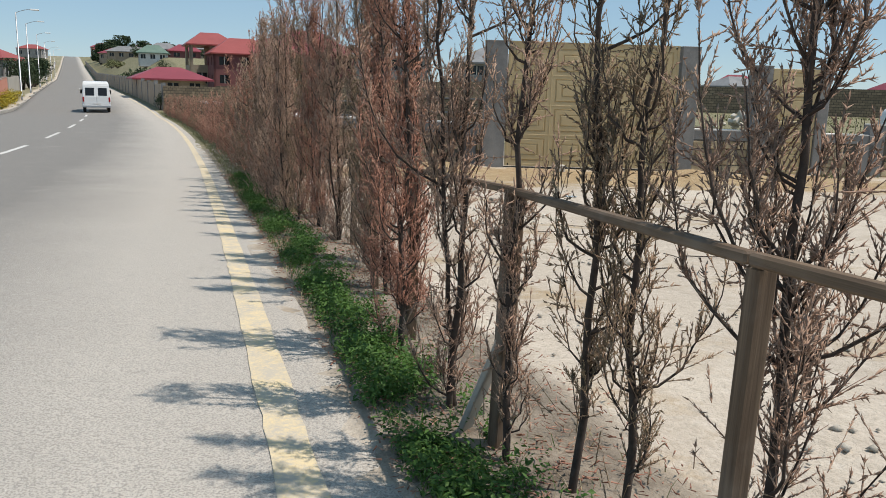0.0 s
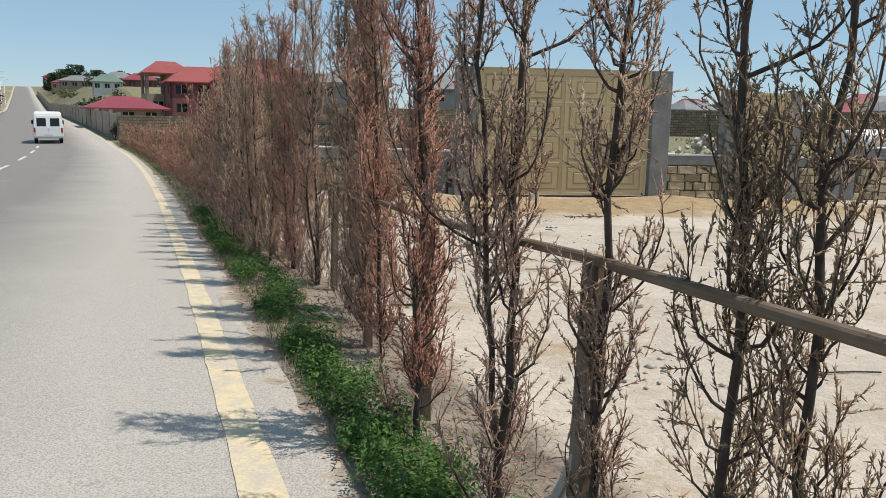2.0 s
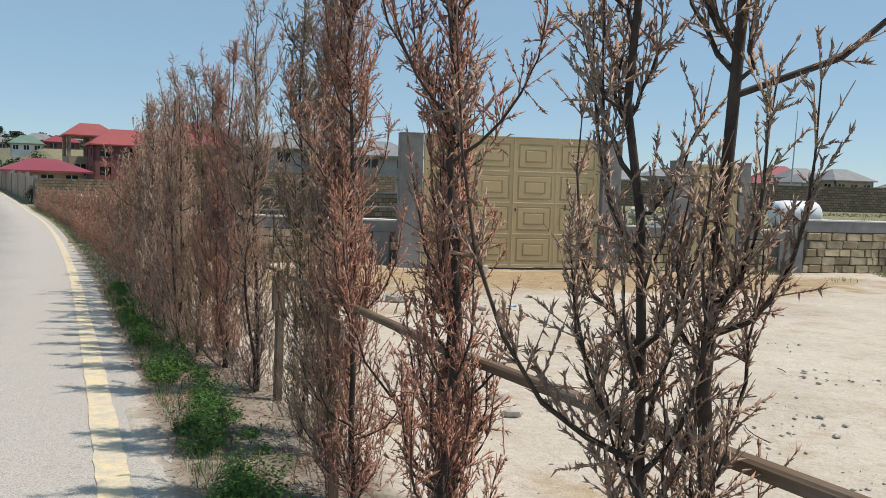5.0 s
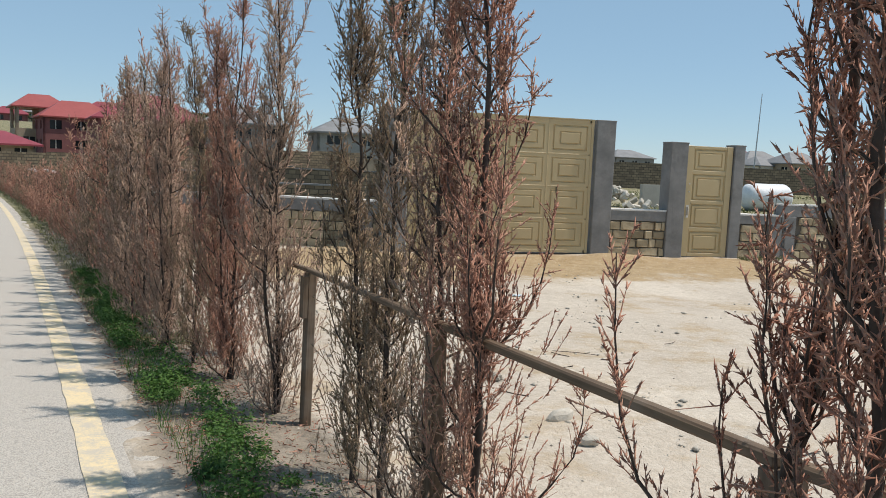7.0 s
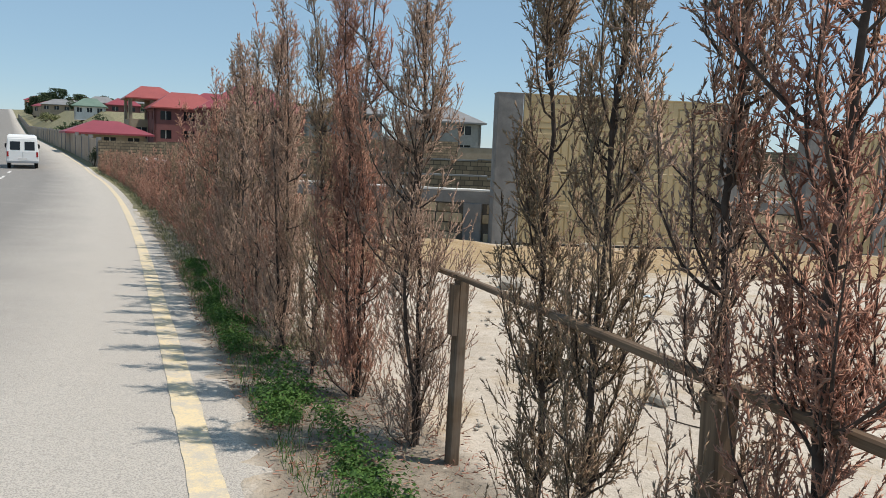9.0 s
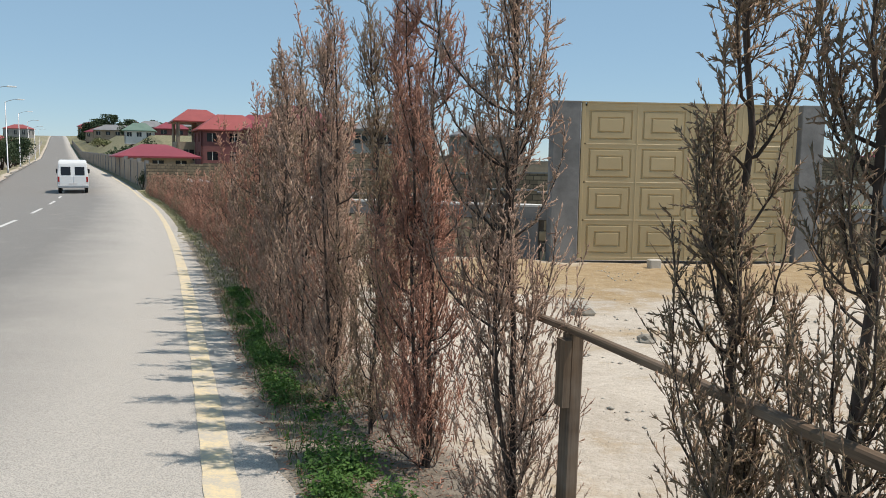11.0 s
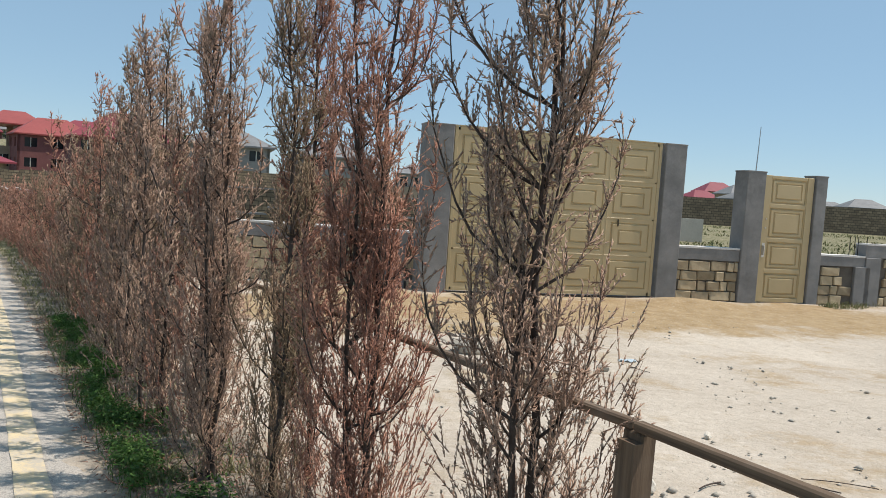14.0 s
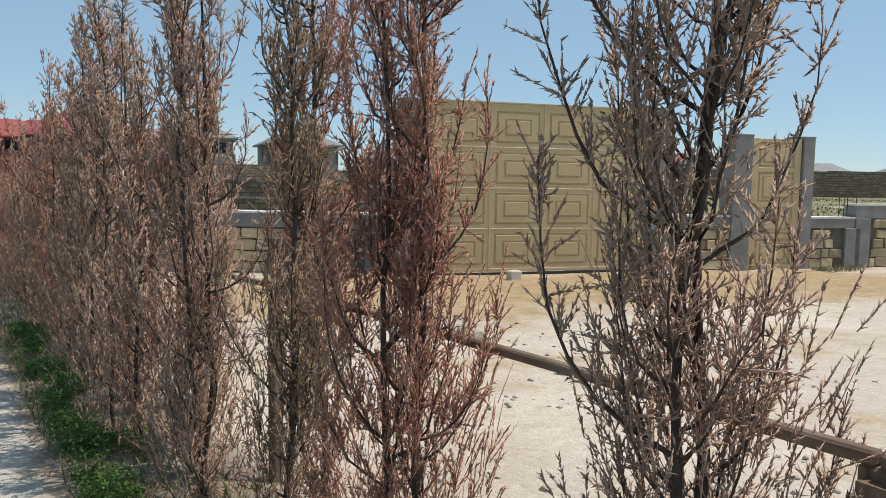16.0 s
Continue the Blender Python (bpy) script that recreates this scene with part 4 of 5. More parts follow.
house(ground_at(-101.5, 171.0), ROAD_YAW, 6.2, 6.0, 2.1, 1.8, WALL_WHITE, ROOF_GREEN, "white house with a dull green roof", (3, 1))
house(ground_at(-110.0, 200.8), ROAD_YAW, 8, 7.0, 2.3, 1.8, WALL_MAROON, ROOF_CRIMSON, "small house with a dark red roof", (2, 1))
FAR = [(-196, 300.7, 0, 10, 3.0, 2.2, WALL_TAN, ROOF_CRIMSON), (-150, 258.6, 0, 10, 3.0, 2.2, WALL_MAROON, ROOF_GREY), (-210.7, 338.7, 0, 12, 3.2, 2.4, WALL_MAROON, ROOF_GREY), (-171.5, 268.7, 0, 10, 2.8, 2.0, WALL_TAN, ROOF_GREY), (-80, 86, 0, 8, 4.6, 1.4, WALL_TAN, ROOF_RED), (-97, 115, 0, 8, 4.2, 1.6, WALL_GREY, ROOF_RED), (-138, 275, 0, 9, 4.2, 2.4, WALL_TAN, ROOF_GREEN),
       (-231, 352, 9, 11, 4.2, 2.5, WALL_GREY, ROOF_GREY),
       (-228, 375, 11, 12, 5.0, 2.6, WALL_TAN, ROOF_CRIMSON), (-250, 375, 9, 12, 4.5, 2.6, WALL_WHITE, ROOF_RED), (-285, 425, 9, 12, 5.5, 2.6, WALL_TAN, ROOF_CRIMSON),
       (-342, 438, 9, 14, 5.5, 2.6, WALL_GREY, ROOF_RED), (-104, 104, 0.2, 9, 4.4, 2.0, WALL_WHITE, ROOF_RED), (-138, 146, 0.5, 10, 5.6, 2.2, WALL_TAN, ROOF_RED),
       (-122, 118, 0.3, 8, 5.6, 1.8, WALL_GREY, ROOF_GREY), (-160, 172, 1.0, 10, 6.0, 2.4, WALL_WHITE, ROOF_GREY), (-188, 200, 1.5, 10, 6.5, 2.6, WALL_PINK, ROOF_RED),
       (-112, 215, 0, 11, 3.0, 2.2, WALL_TAN, ROOF_GREY), (-88, 205, 0, 10, 4.0, 2.4, WALL_MAROON, ROOF_CRIMSON), (-64, 190, 0, 10, 5.0, 2.4, WALL_TAN, ROOF_RED),
       (-24, 190, 1.0, 12, 4.5, 2.2, WALL_TAN, ROOF_CRIMSON), (-4, 175, 0.6, 9, 3.6, 2.0, WALL_GREY, ROOF_GREY), (14, 180, 0.4, 10, 3.6, 2.0, WALL_WHITE, ROOF_GREY),
       (29.8, 190, 0.2, 9, 3.4, 2.0, WALL_MAROON, ROOF_CRIMSON), (24, 152, 0.0, 8, 2.8, 1.7, WALL_GREY, ROOF_GREY), (59.3, 155, 0.0, 8, 3.2, 1.7, WALL_WHITE, ROOF_GREY),
       (64.9, 153, 0.0, 9, 3.8, 2.1, WALL_TAN, ROOF_GREY), (70, 212, 0.0, 9, 3.3, 2.2, WALL_TAN, ROOF_CRIMSON), (70.5, 187, 0.0, 8.5, 4.6, 2.2, WALL_TAN, ROOF_GREY),
       (88, 250, 0.5, 11, 5.6, 3.0, WALL_TAN, ROOF_CRIMSON), (137, 276, 0.0, 11, 3.6, 2.2, WALL_TAN, ROOF_GREY), (130, 242, 0.0, 12, 4.0, 2.6, WALL_GREY, ROOF_GREY),
       (152, 236, 0.0, 13, 4.2, 2.6, WALL_WHITE, ROOF_GREY), (104, 262, 0.0, 11, 4.2, 2.2, WALL_GREY, ROOF_GREEN), (46, 214, 0.0, 12, 4.4, 2.0, WALL_GREY, ROOF_GREY)]
for k, (x, y, lift, w, eave, rise, wm, rm_) in enumerate(FAR):
    lift = lift if y < 300 else 0.0
    house(ground_at(x, y, lift * 0.5), (k * 0.7) % 0.8 - 0.2, w, w * 0.8, eave + lift * 0.5, rise, wm, rm_, "distant %s house with a %s roof" % (wm.name.split()[0], rm_.name.split()[0]), (3, 1))

# ---- things in the yard and the field ----
def rock(name, place, size, mat, seed, label, category="stone", group="", flat=0.6):
    bm = bmesh.new()
    bmesh.ops.create_icosphere(bm, subdivisions=2, radius=0.5)
    off = Vector((seed * 3.7, seed * 1.3, 0))
    for v in bm.verts:
        v.co *= 1 + 0.55 * noise.noise(v.co * 1.9 + off) + 0.18 * noise.noise(v.co * 5 + off)
        v.co.z *= flat
    for f in bm.faces:
        f.smooth = False
    o = part(name, bm, mat)
    o.matrix_world = Matrix.LocRotScale(place + Vector((0, 0, size * flat * 0.2)), Euler((0, 0, seed * 1.7)), (size, size * (0.7 + 0.3 * math.sin(seed)), size))
    return tagged(o, label, category, group)


STONES = [(10.60, 5.08, 0.2, CLOD), (12.4, 5.3, 0.36, CLOD), (8.18, 3.91, 0.17, STONE), (6.00, 3.62, 0.2, STONE), (7.14, 3.81, 0.2, CLOD), 
          (5.16, 4.34, 0.14, CLOD), (5.55, 3.48, 0.14, STONE), (9.6, 4.6, 0.12, CLOD), (9.9, 4.9, 0.1, CLOD), (8.9, 5.2, 0.1, STONE), (11.2, 6.2, 0.14, CLOD)]
for k, (s, n, size, mat) in enumerate(STONES):
    rock("stone", on_ground(s, n), size, mat, k + 1, "loose %s stone lying on the pale dirt" % ("grey-brown" if mat is CLOD else "whitish"), group="loose stones")
bm = bmesh.new()
box(bm, -0.11, 0.11, -0.09, 0.09, 0.0, 0.19, 0.02)
for v in bm.verts:
    v.co += Vector((0.012 * noise.noise(v.co * 9), 0.012 * noise.noise(v.co * 7), 0))
stop = tagged(part("stone_block", bm, STONE), "whitish cut stone block lying before the gate", "stone block")
stop.matrix_world = Matrix.Translation(GO + GD * 1.27 + GN * 0.82 + Vector((0, 0, BASE - 0.01))) @ Matrix.Rotation(0.35, 4, "Z")

# gravel strewn over the yard and the road edge
rg = np.random.RandomState(11)


def pebbles(name, s, n, size, mat, label):
    k = len(s)
    x, y = xy(s, n)
    z = height(x, y)
    oct_ = np.array(((1, 0, 0), (0, 1, 0), (-1, 0, 0), (0, -1, 0), (0, 0, 0.7), (0, 0, -0.4)))
    v = oct_[None] * (size[:, None, None] * rg.uniform(0.6, 1.3, (k, 6, 1))) + np.stack((x, y, z + size * 0.2), axis=1)[:, None]
    f = np.array(((0, 1, 4), (1, 2, 4), (2, 3, 4), (3, 0, 4), (1, 0, 5), (2, 1, 5), (3, 2, 5), (0, 3, 5)))
    f = (f[None] + np.arange(k)[:, None, None] * 6).reshape(-1, 3)
    return tagged(new(name, raw_mesh(name, v.reshape(-1, 3), f, mat)), label, "gravel", kind="stuff")


k = 9000
s_, n_ = rg.uniform(-1, 17, k), 2.0 + 9.5 * rg.beta(1.0, 2.2, k)
keep = np.array([noise.noise(Vector((a * 0.8, b * 0.8, 9.0))) for a, b in zip(s_, n_)]) > 0.12
s_, n_ = s_[keep], n_[keep]
k = len(s_)
pebbles("gravel", s_, n_, 0.004 + 0.03 * rg.power(0.22, k), STONE, "whitish gravel strewn over the dirt yard")
k = 330
s_, n_ = rg.uniform(-1, 15, k), 1.95 + 5 * rg.beta(1.0, 2.0, k)
pebbles("grit", s_, n_, 0.005 + 0.022 * rg.power(0.3, k), CLOD, "grey-brown clods and grit on the dirt")
k = 900
s_ = rg.uniform(-1, 14, k)
n_ = line_n(s_) + EDGE - 0.02 + rg.normal(0, 0.16, k)
pebbles("road_grit", s_, n_ , 0.003 + 0.008 * rg.power(0.4, k), CLOD, "small grit along the asphalt edge")
# litter of dry twigs and stems
for k in range(26):
    rr = random.Random(60 + k)
    s0, n0 = rr.uniform(1, 15), rr.uniform(2.3, 7)
    a = on_ground(s0, n0)
    ang, ln = rr.uniform(0, 6.28), rr.uniform(0.12, 0.45)
    pts = np.array([[a.x + math.cos(ang + 0.3 * q) * ln * q, a.y + math.sin(ang + 0.3 * q) * ln * q, a.z + 0.012] for q in np.linspace(0, 1, 6)])[None]
    pts[0, :, 2] = [float(height(x, y)) + 0.015 for x, y, _ in pts[0]]
    v, f = tubes(pts, np.full((1, 6), rr.uniform(0.003, 0.006)), 4)
    tagged(new("dry_stick", raw_mesh("dry_stick", v, f, BARK)), "dry brown stick lying on the pale dirt", "stick", "dry sticks")
bm = bmesh.new()
bmesh.ops.create_grid(bm, x_segments=9, y_segments=7, size=0.5)
for v in bm.verts:
    v.co = Vector((v.co.x * 0.2, v.co.y * 0.12, 0.03 + 0.03 * noise.noise(v.co * 5)))
film_ = tagged(part("plastic_bag", bm, PLASTIC_BLUE, smooth=True), "crumpled pale blue plastic film on the dirt", "plastic bag")
film_.matrix_world = Matrix.Translation(on_ground(11.6, 6.9) - Vector((0, 0, 0.01)))

# rubble heap and wrapped tank behind the wall
heap = thing("rubble_heap", Matrix.Translation(ground_at(8.1, 42.0)), "heap of pale broken limestone blocks in the field", "rubble")
rr = random.Random(8)
for k in range(46):
    r, a = abs(rr.gauss(0, 0.75)), rr.uniform(0, 6.28)
    bm = bmesh.new()
    box(bm, -0.2, 0.2, -0.1, 0.1, -0.1, 0.1, 0.025)
    o = part("broken_block", bm, STONE, heap)
    o.matrix_basis = Matrix.LocRotScale((r * math.cos(a) * 1.6, r * math.sin(a), max(0.08, 0.95 - 0.62 * r - rr.uniform(0, 0.3))), Euler((rr.uniform(-1, 1), rr.uniform(-1, 1), rr.uniform(0, 6))), (rr.uniform(0.7, 1.3),) * 3)
tank = thing("wrapped_tank", Matrix.Translation(ground_at(16.3, 43.9)) @ Matrix.Rotation(0.25, 4, "Z"), "large white plastic-wrapped tank lying in the field", "tank")
bm = lathe(bmesh.new(), [(0.12, -1.3), (0.5, -1.25), (0.68, -1.05), (0.72, -0.6), (0.7, 0.0), (0.73, 0.6), (0.69, 1.05), (0.52, 1.27), (0.12, 1.32)], 24)
for v in bm.verts:
    v.co += Vector((v.co.x, v.co.y, 0)) * 0.07 * noise.noise(v.co * 2.5)
o = part("wrapped_body", bm, PLASTIC_WHITE, tank, smooth=True)
o.matrix_basis = Matrix.Translation((0, 0, 0.72)) @ Matrix.Rotation(radians(90), 4, "Y")
for x in (-0.75, 0.75):
    box_part("cradle", x - 0.12, x + 0.12, -0.5, 0.5, -0.2, 0.12, CONCRETE, tank)
pole = tagged(part("mast_pole", lathe(bmesh.new(), [(0.07, -0.5), (0.06, 5.0), (0.035, 9.2)], 8), STEEL), "thin bare steel mast standing in the field", "mast")
pole.matrix_world = Matrix.Translation(ground_at(28.8, 78.7)) @ Matrix.Rotation(radians(1.5), 4, "Y")
for a_ in (9.05, 9.18, 9.27, 9.5):
    bar = tagged(part("rebar", lathe(bmesh.new(), [(0.008, -0.1), (0.008, 0.42)], 6), RUBBER), "rusty reinforcing bar standing from the wall top", "rebar", "wall-top bars")
    bar.matrix_world = along_gate(a_, -0.08, BASE + 1.06)

# ---- left side of the road ----
def street_lamp(place, yaw):
    l = thing("street_lamp", Matrix.Translation(place) @ Matrix.Rotation(yaw, 4, "Z"), "tall galvanised street lamp with a white lamp head", "street lamp", "street lamps")
    part("pole", lathe(bmesh.new(), [(0.11, -0.3), (0.1, 0.4), (0.075, 0.42), (0.05, 7.9)], 10), STEEL, l, smooth=True)
    q = np.linspace(0, 1, 8)
    v, f = tubes(np.stack((1.3 * q, 0 * q, 7.85 + 0.35 * np.sin(q * 1.6)), axis=1)[None], np.full((1, 8), 0.03), 6)
    arm = new("arm", raw_mesh("arm", v, f, STEEL, True))
    arm.parent = l
    box_part("lamp_head", 1.2, 1.95, -0.14, 0.14, 8.13, 8.25, VAN_WHITE, l, "white lamp head", bevel=0.04)
    return l


lamp = street_lamp(on_ground(82, float(line_n(82)) - 9.95), math.atan2(UY, UX) - math.pi / 2)
for s in (104, 136, 175, 220, 270):
    copy_thing(lamp, Matrix.Translation(on_ground(s, float(line_n(s)) - 10.1)) @ Matrix.Rotation(math.atan2(UY, UX) - math.pi / 2, 4, "Z"))
plain_wall("kerb_left", road_points(30, 200, 10, -9.62), 0.14, 0.2, CONCRETE_PALE, "pale kerb along the far road edge")
plain_wall("wall_salmon", road_points(56, 93, 3.4, -11.9), 1.9, 0.25, WALL_PINK, "salmon painted plot wall across the road", CONCRETE_PALE)
plain_wall("wall_left_far", road_points(96, 420, 9, -12.0), 1.9, 0.25, CONCRETE_PALE, "pale plot wall across the road")


def shrub(name, place, wide, tall, mat, seed, label, count=900, leaf=0.09, category="shrub", trunk=0.0):
    """A crown of small leaf clumps on a short stem, uneven and with gaps."""
    rg = np.random.RandomState(seed)
    t = thing(name, Matrix.Translation(place), label, category)
    lobes = rg.uniform(-1, 1, (9, 3)) * np.array((wide * 0.36, wide * 0.36, tall * 0.3)) + np.array((0, 0, trunk + (tall - trunk) * 0.55))
    rad = rg.uniform(0.22, 0.42, 9) * wide
    w = rg.randint(0, 9, count)
    d = rg.normal(0, 1, (count, 3))
    d /= np.linalg.norm(d, axis=1, keepdims=True)
    c = lobes[w] + d * (rad[w] * rg.power(2.5, count))[:, None] * np.array((1, 1, (tall - trunk) / wide * 0.9))
    c[:, 2] = np.clip(c[:, 2], 0.02, tall)
    v, f = leaves(c, rg.normal(0, 1, (count, 3)) + d, rg.normal(0, 1, (count, 3)), rg.uniform(0.6, 1.5, count) * leaf * 1.6, rg.uniform(0.6, 1.4, count) * leaf)
    o = new("crown", raw_mesh("crown", v, f, mat))
    o.parent = t
    q = np.linspace(0, 1, 5)
    limbs = np.array([np.stack((l[0] * q, l[1] * q, -0.1 + (l[2] + 0.1) * q), axis=1) for l in lobes[:5]])
    v, f = tubes(limbs, np.outer(np.full(5, 0.03 * wide), 1 - 0.7 * q) + 0.004, 6)
    o = new("trunk", raw_mesh("trunk", v, f, BARK, True))
    o.parent = t
    return t


for k, (s, m_) in enumerate(((66, -10.6), (69, -10.5), (72, -10.7), (75, -10.5), (78, -10.6), (81, -10.7))):
    shrub("flowering_shrub", on_ground(s, float(line_n(s)) + m_), 1.6, 0.85 + 0.1 * (k % 3), YELLOW_LEAF, 70 + k, "yellow flowering shrub at the foot of the salmon wall", 500, 0.07)
for k, (s, m_, w_, h_) in enumerate(((118, -11.5, 4, 4.0), (128, -11.2, 4, 4.2), (140, -11.0, 4, 4.5), (155, -11.2, 4, 4.6), (170, -11.4, 4, 4.2))):
    shrub("roadside_tree", on_ground(s, float(line_n(s)) + m_), w_, h_, DARK_LEAF, 90 + k, "dark green leafy tree beside the road", 1500, 0.17, "tree", 0.8)
for k, (x, y, w_, h_) in enumerate(((-222, 329, 8, 9), (-216, 335, 9, 10), (-209, 341, 8, 8), (-214, 327, 8, 7), (-202, 344, 8, 6.5), (-194, 346, 8, 6), (-228, 345, 8, 9), (-59.5, 104.1, 2.2, 4.4), (-80, 260, 9, 8), (-190, 330, 9, 9))):
    shrub("field_tree", ground_at(x, y, 0), w_, h_, DARK_LEAF, 120 + k, "dark green dense tree among the distant houses", 2600 if w_ > 5 else 900, 0.5 if w_ > 5 else 0.14, "tree", 1.0)
rr = random.Random(31)
planted = 0
while planted < 46:
    x, y = rr.uniform(-215, -62), rr.uniform(134, 330)
    s_at, n_at = sn(x, y)
    if not 6 < n_at - float(line_n(s_at)) < 70 or any(abs(x - hx) + abs(y - hy) < 9 for hx, hy in ((-101.5, 171), (-110, 200.8), (-61, 120))):
        continue
    planted += 1
    wide_, tall_ = rr.uniform(3, 6.5), rr.uniform(1.6, 3.6)
    shrub("garden_bush", ground_at(x, y), wide_, tall_, rr.choice((DARK_LEAF, DARK_LEAF, SCRUB)), 400 + planted, "dull green garden bush on the town slope", 420, 0.34, "bush")
shrub("young_conifer", on_ground(66.5, float(line_n(66.5)) + 0.75), 0.8, 1.5, DARK_LEAF, 150, "small dark green conifer at the concrete wall", 900, 0.05, "tree")

# ---- weeds and dry grass along the hedge foot and in the field ----
def blades(name, s, n, tall, lean, width, mat, label, base_lift=0.0):
    """Upright narrow blades, each a bent strip of three triangles."""
    k = len(s)
    x, y = xy(s, n)
    z = height(x, y) + base_lift
    p = np.stack((x, y, z - 0.01), axis=1)
    a = rg.uniform(0, 6.28, k)
    side = np.stack((np.cos(a), np.sin(a), np.zeros(k)), axis=1) * width[:, None]
    b = rg.uniform(0, 6.28, k)
    over = np.stack((np.cos(b), np.sin(b), np.zeros(k)), axis=1) * (lean * tall)[:, None]
    mid = p + over * 0.35 + np.array((0, 0, 1.0)) * (tall * 0.6)[:, None]
    tip = p + over + np.array((0, 0, 1.0)) * tall[:, None]
    v = np.stack((p - side, p + side, mid + side * 0.7, mid - side * 0.7, tip), axis=1)
    f = np.array(((0, 1, 2), (0, 2, 3), (3, 2, 4)))
    f = (f[None] + np.arange(k)[:, None, None] * 5).reshape(-1, 3)
    return tagged(new(name, raw_mesh(name, v.reshape(-1, 3), f, mat)), label, "grass", kind="stuff")


# leafy weeds: tufts with a stem and small leaves up its height
clump = 1350
cs = rg.uniform(-1.5, 15, clump) 
cm = np.interp(cs, (0, 8, 15), (0.37, 0.4, 0.5)) + 0.4 * rg.beta(1.2, 1.9, clump) 
keep = (np.array([noise.noise(Vector((a * 1.5, b * 3.5, 4.0))) for a, b in zip(cs, cm)]) > -0.06) & (cm < 1.0)
cs, cm = cs[keep], cm[keep]
ct = (0.02 + 0.15 * rg.power(0.7, len(cs))) * np.interp(cs, (-1.5, 9, 12, 15), (1, 1, 0.7, 0.5))
per = 64
ci = np.repeat(np.arange(len(cs)), per)
h_ = rg.power(0.9, len(ci)) * ct[ci]
r_ = (0.035 + 0.45 * ct[ci]) * np.sqrt(rg.rand(len(ci)))
a_ = rg.uniform(0, 6.28, len(ci))
bx, by = xy(cs, cm + line_n(cs))
c_ = np.stack((bx[ci] + np.cos(a_) * r_, by[ci] + np.sin(a_) * r_, height(bx, by)[ci] + 0.035 + h_), axis=1)
out_ = np.stack((np.cos(a_), np.sin(a_), np.full(len(ci), 0.2)), axis=1)
v, f = leaves(c_, np.stack((np.cos(a_) * 0.4, np.sin(a_) * 0.4, np.ones(len(ci))), axis=1) + rg.normal(0, 0.45, (len(ci), 3)), out_ + rg.normal(0, 0.5, (len(ci), 3)), rg.uniform(0.012, 0.036, len(ci)), rg.uniform(0.006, 0.018, len(ci)))
tagged(new("weeds", raw_mesh("weeds", v, f, WEED)), "fresh green leafy weeds along the hedge foot", "weeds", kind="stuff")
k = 4200
s_ = rg.uniform(-1.5, 14, k)
blades("green_grass", s_, line_n(s_) + EDGE + 0.07 + np.abs(rg.normal(0, 0.2, k)), rg.uniform(0.03, 0.13, k), rg.uniform(0.2, 0.9, k), rg.uniform(0.0012, 0.003, k), WEED, "thin green grass among the weeds", 0.02)
k = 6000
s_ = rg.uniform(-1.5, 22, k)
blades("dry_grass", s_, line_n(s_) + EDGE + 0.05 + np.abs(rg.normal(0, 0.38, k)), rg.uniform(0.02, 0.09, k), rg.uniform(0.4, 1.4, k), rg.uniform(0.001, 0.0024, k), STRAW, "dry straw-coloured grass on the verge", 0.02)
k = 9000
s_ = 9 + 55 * rg.power(0.6, k)
blades("verge_grass", s_, line_n(s_) + EDGE + 0.12 + rg.beta(1.3, 2, k) * 0.75, rg.uniform(0.03, 0.12, k), rg.uniform(0.3, 1.0, k), rg.uniform(0.004, 0.01, k), SCRUB, "dusty green grass on the far verge", 0.0)
# scrub along the yard wall and in the field behind it
k = 5000
ga_ = 8 + 10 * rg.rand(k) ** 1.4
gb_ = 0.2 + np.abs(rg.normal(0, 0.9, k))
px, py = GO.x + GD.x * ga_ + GN.x * gb_, GO.y + GD.y * ga_ + GN.y * gb_
ks, kn = sn(px, py)
keep = np.array([noise.noise(Vector((a * 0.9, b * 0.9, 2.0))) for a, b in zip(px, py)]) > 0.05
blades("wall_scrub", ks[keep], kn[keep], rg.uniform(0.03, 0.16, keep.sum()), rg.uniform(0.3, 1.0, keep.sum()), rg.uniform(0.003, 0.008, keep.sum()), SCRUB, "dusty green scrub at the wall foot")
k = 26000
px, py = rg.uniform(-25, 55, k), rg.uniform(24, 66, k)
keep = np.array([noise.noise(Vector((a * 0.12, b * 0.2, 6.0))) for a, b in zip(px, py)]) > 0.02
ks, kn = sn(px[keep], py[keep])
ok_ = kn - line_n(ks) > 4
ks, kn = ks[ok_], kn[ok_]
blades("field_scrub", ks, kn, rg.uniform(0.05, 0.2, len(ks)), rg.uniform(0.5, 1.6, len(ks)), rg.uniform(0.02, 0.05, len(ks)), SCRUB, "dusty green scrub in the field behind the wall")

# fallen needles and leaf litter under the hedge
k = 9000
s_ = rg.uniform(-1.2, 15, k)
n_ = line_n(s_) + EDGE - 0.02 + rg.beta(1.4, 1.6, k) * 1.15
x_, y_ = xy(s_, n_)
a_ = rg.uniform(0, 6.28, k)
v, f = spindles(np.stack((x_, y_, height(x_, y_) + 0.035 + rg.uniform(0, 0.02, k)), axis=1), np.stack((np.cos(a_), np.sin(a_), rg.normal(0, 0.25, k)), axis=1), rg.uniform(0.015, 0.06, k), rg.uniform(0.002, 0.005, k))
tagged(new("needle_litter", raw_mesh("needle_litter", v, f, FOL_RED)), "fallen brown needles and twigs under the hedge", "litter", kind="stuff")

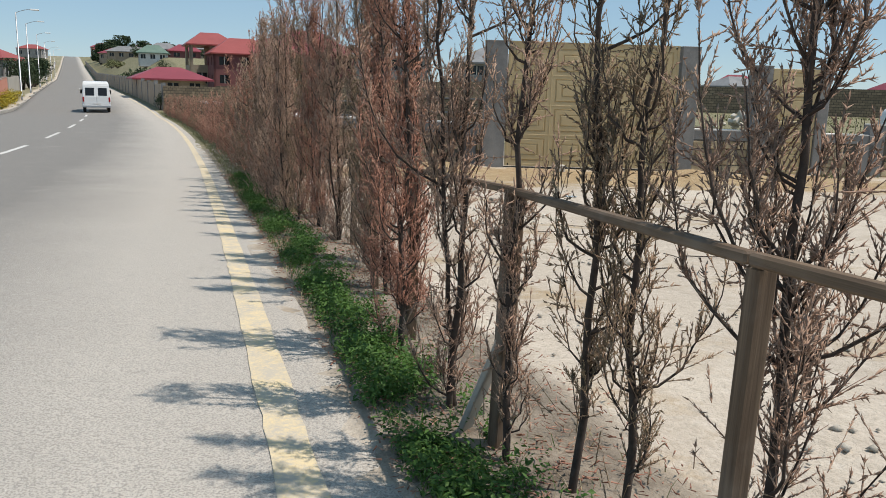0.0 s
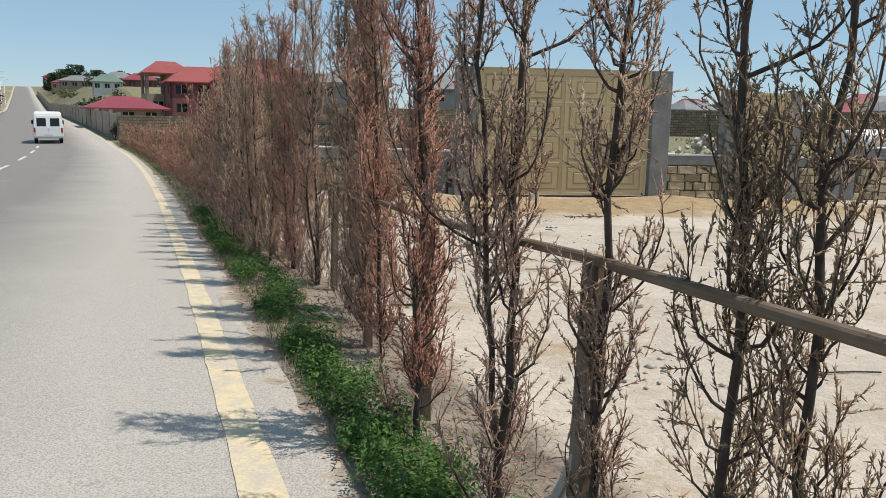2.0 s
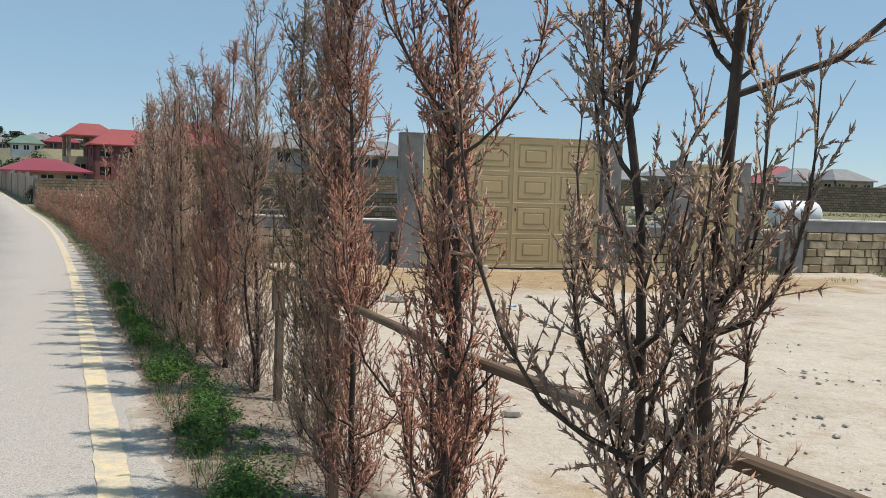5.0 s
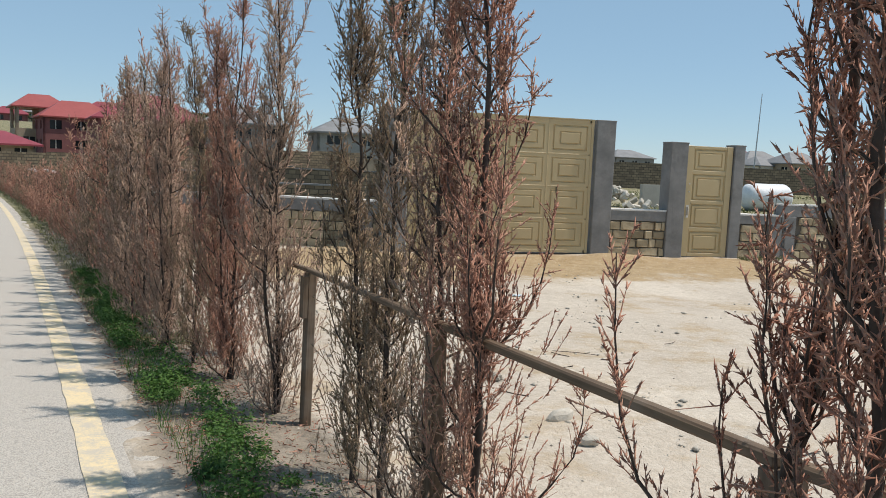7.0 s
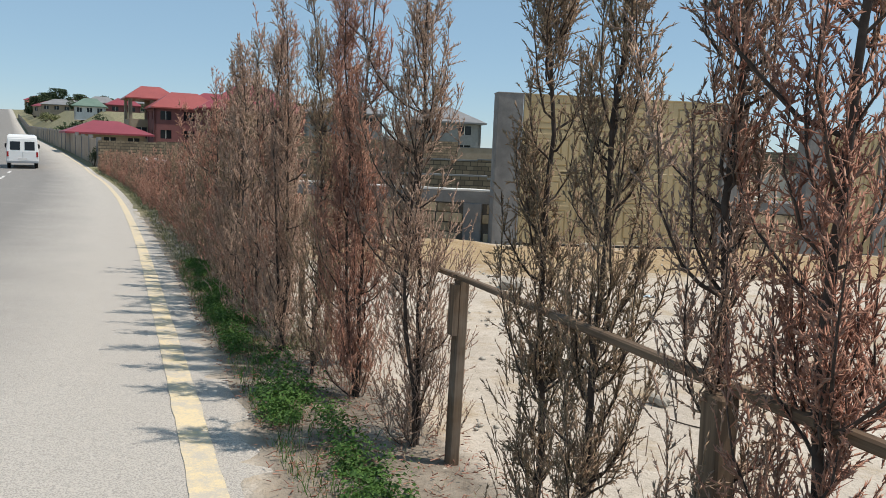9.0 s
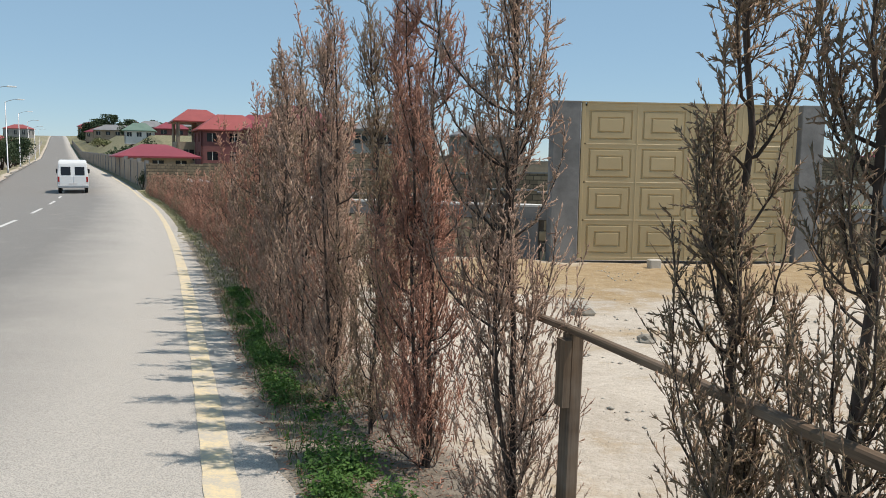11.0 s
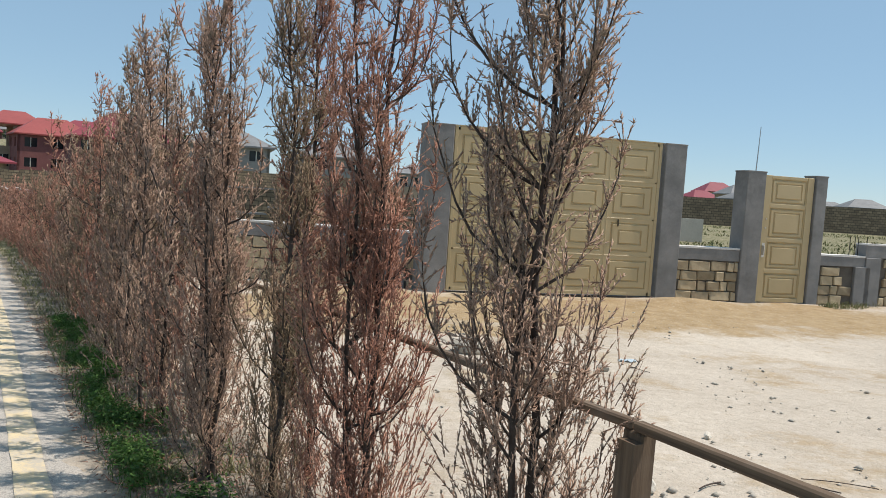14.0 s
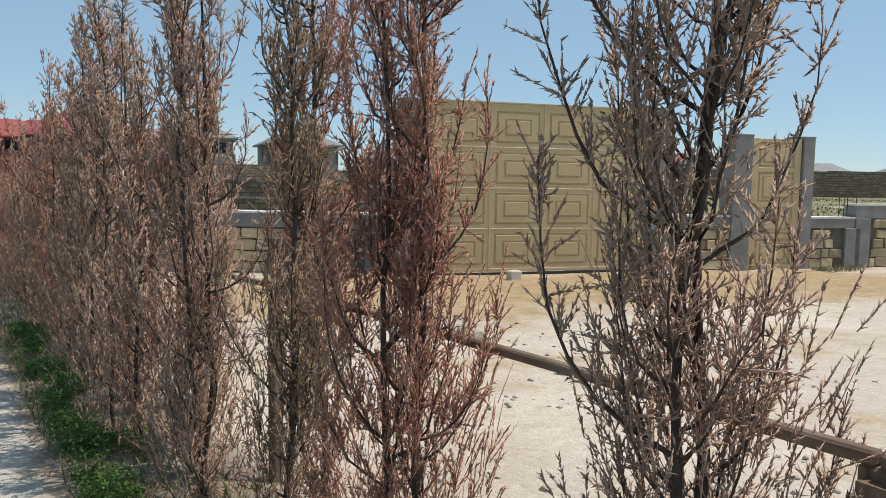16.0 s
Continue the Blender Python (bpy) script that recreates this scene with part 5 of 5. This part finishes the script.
# ---- the white van on the road ----
def van(place, yaw):
    """A high-roofed delivery van seen from behind: body, doors, glass, lamps, wheels."""
    t = thing("delivery_van", Matrix.Translation(place) @ Matrix.Rotation(yaw, 4, "Z"), "white high-roofed delivery van driving on the road", "van")
    # x forwards from the tail, y to the left, z up
    prof = [(0.0, 0.42), (0.0, 1.15), (0.1, 2.0), (0.22, 2.2), (3.0, 2.24), (3.35, 2.1), (4.0, 1.35), (4.75, 1.12), (4.9, 0.9), (4.9, 0.42)]
    bm = bmesh.new()
    sides = []
    for y, inn in ((-0.95, 0), (0.95, 0)):
        sides.append([bm.verts.new((x, y * (1.0 if z < 1.2 else 1.0 - 0.11 * (z - 1.2)), z)) for x, z in prof])
    k = len(prof)
    bm.faces.new(sides[0])
    bm.faces.new(sides[1][::-1])
    for i in range(k):
        bm.faces.new((sides[0][i], sides[1][i], sides[1][(i + 1) % k], sides[0][(i + 1) % k]))
    bmesh.ops.recalc_face_normals(bm, faces=bm.faces[:])
    bmesh.ops.bevel(bm, geom=bm.edges[:], offset=0.05, segments=2, affect="EDGES")
    part("body", bm, VAN_WHITE, t, smooth=False)
    for y0, y1 in ((-0.82, -0.03), (0.03, 0.82)):
        d = box_part("rear_door", -0.03, -0.004, y0, y1, 0.55, 1.16, VAN_WHITE, t, bevel=0.01)
        g = part("rear_window", box(bmesh.new(), -0.012, 0.012, y0 + 0.1, y1 - 0.1, -0.28, 0.28, 0.01), GLASS_DARK, t, "dark rear window")
        g.matrix_basis = Matrix.Translation((0.035, 0, 1.5)) @ Matrix.Rotation(radians(6.7), 4, "Y")
    for y in (-0.86, 0.86):
        box_part("tail_lamp", -0.035, -0.002, y - 0.06, y + 0.06, 0.78, 1.12, LAMP_RED, t, "red tail lamp cluster", bevel=0.01)
    box_part("bumper", -0.1, -0.005, -0.93, 0.93, 0.38, 0.54, STEEL, t, "grey rear bumper", bevel=0.02)
    box_part("number_plate", -0.045, -0.032, -0.26, 0.26, 0.6, 0.71, WALL_WHITE, t)
    for y in (-0.905, 0.905):
        g = part("side_window", box(bmesh.new(), 0.5, 1.9, -0.008, 0.008, -0.26, 0.26, 0.006), GLASS_DARK, t, "dark side window")
        g.matrix_basis = Matrix.Translation((0, y * 1.008, 1.56)) @ Matrix.Rotation(radians(6.2 if y > 0 else -6.2), 4, "X")
        g = part("cab_window", box(bmesh.new(), 2.5, 3.2, -0.008, 0.008, -0.24, 0.24, 0.006), GLASS_DARK, t, "dark cab window")
        g.matrix_basis = Matrix.Translation((0, y * 1.008, 1.56)) @ Matrix.Rotation(radians(6.2 if y > 0 else -6.2), 4, "X")
        m_ = box_part("mirror", 3.15, 3.27, y * 1.09 - 0.09, y * 1.09 + 0.09, 1.3, 1.6, RUBBER, t, "black door mirror", bevel=0.03)
        for x in (0.95, 3.95):
            w = part("wheel", lathe(bmesh.new(), [(0.2, -0.1), (0.3, -0.1), (0.33, -0.06), (0.33, 0.06), (0.3, 0.1), (0.2, 0.1)], 20), RUBBER, t, "black tyre", smooth=True)
            w.matrix_basis = Matrix.Translation((x, y * 0.9, 0.33)) @ Matrix.Rotation(radians(90), 4, "X")
            part("rim", lathe(bmesh.new(), [(0.19, -0.105), (0.19, 0.105), (0.05, 0.11)], 16), STEEL, w)
            box_part("wheel_arch", x - 0.42, x + 0.42, y * 0.985 - 0.02, y * 0.985 + 0.02, 0.3, 0.72, RUBBER, t, bevel=0.015)
    return t


van(on_ground(62.0, float(line_n(62.0)) - 3.9) + Vector((0, 0, 0.012)), math.atan2(UY, UX) + 0.12)
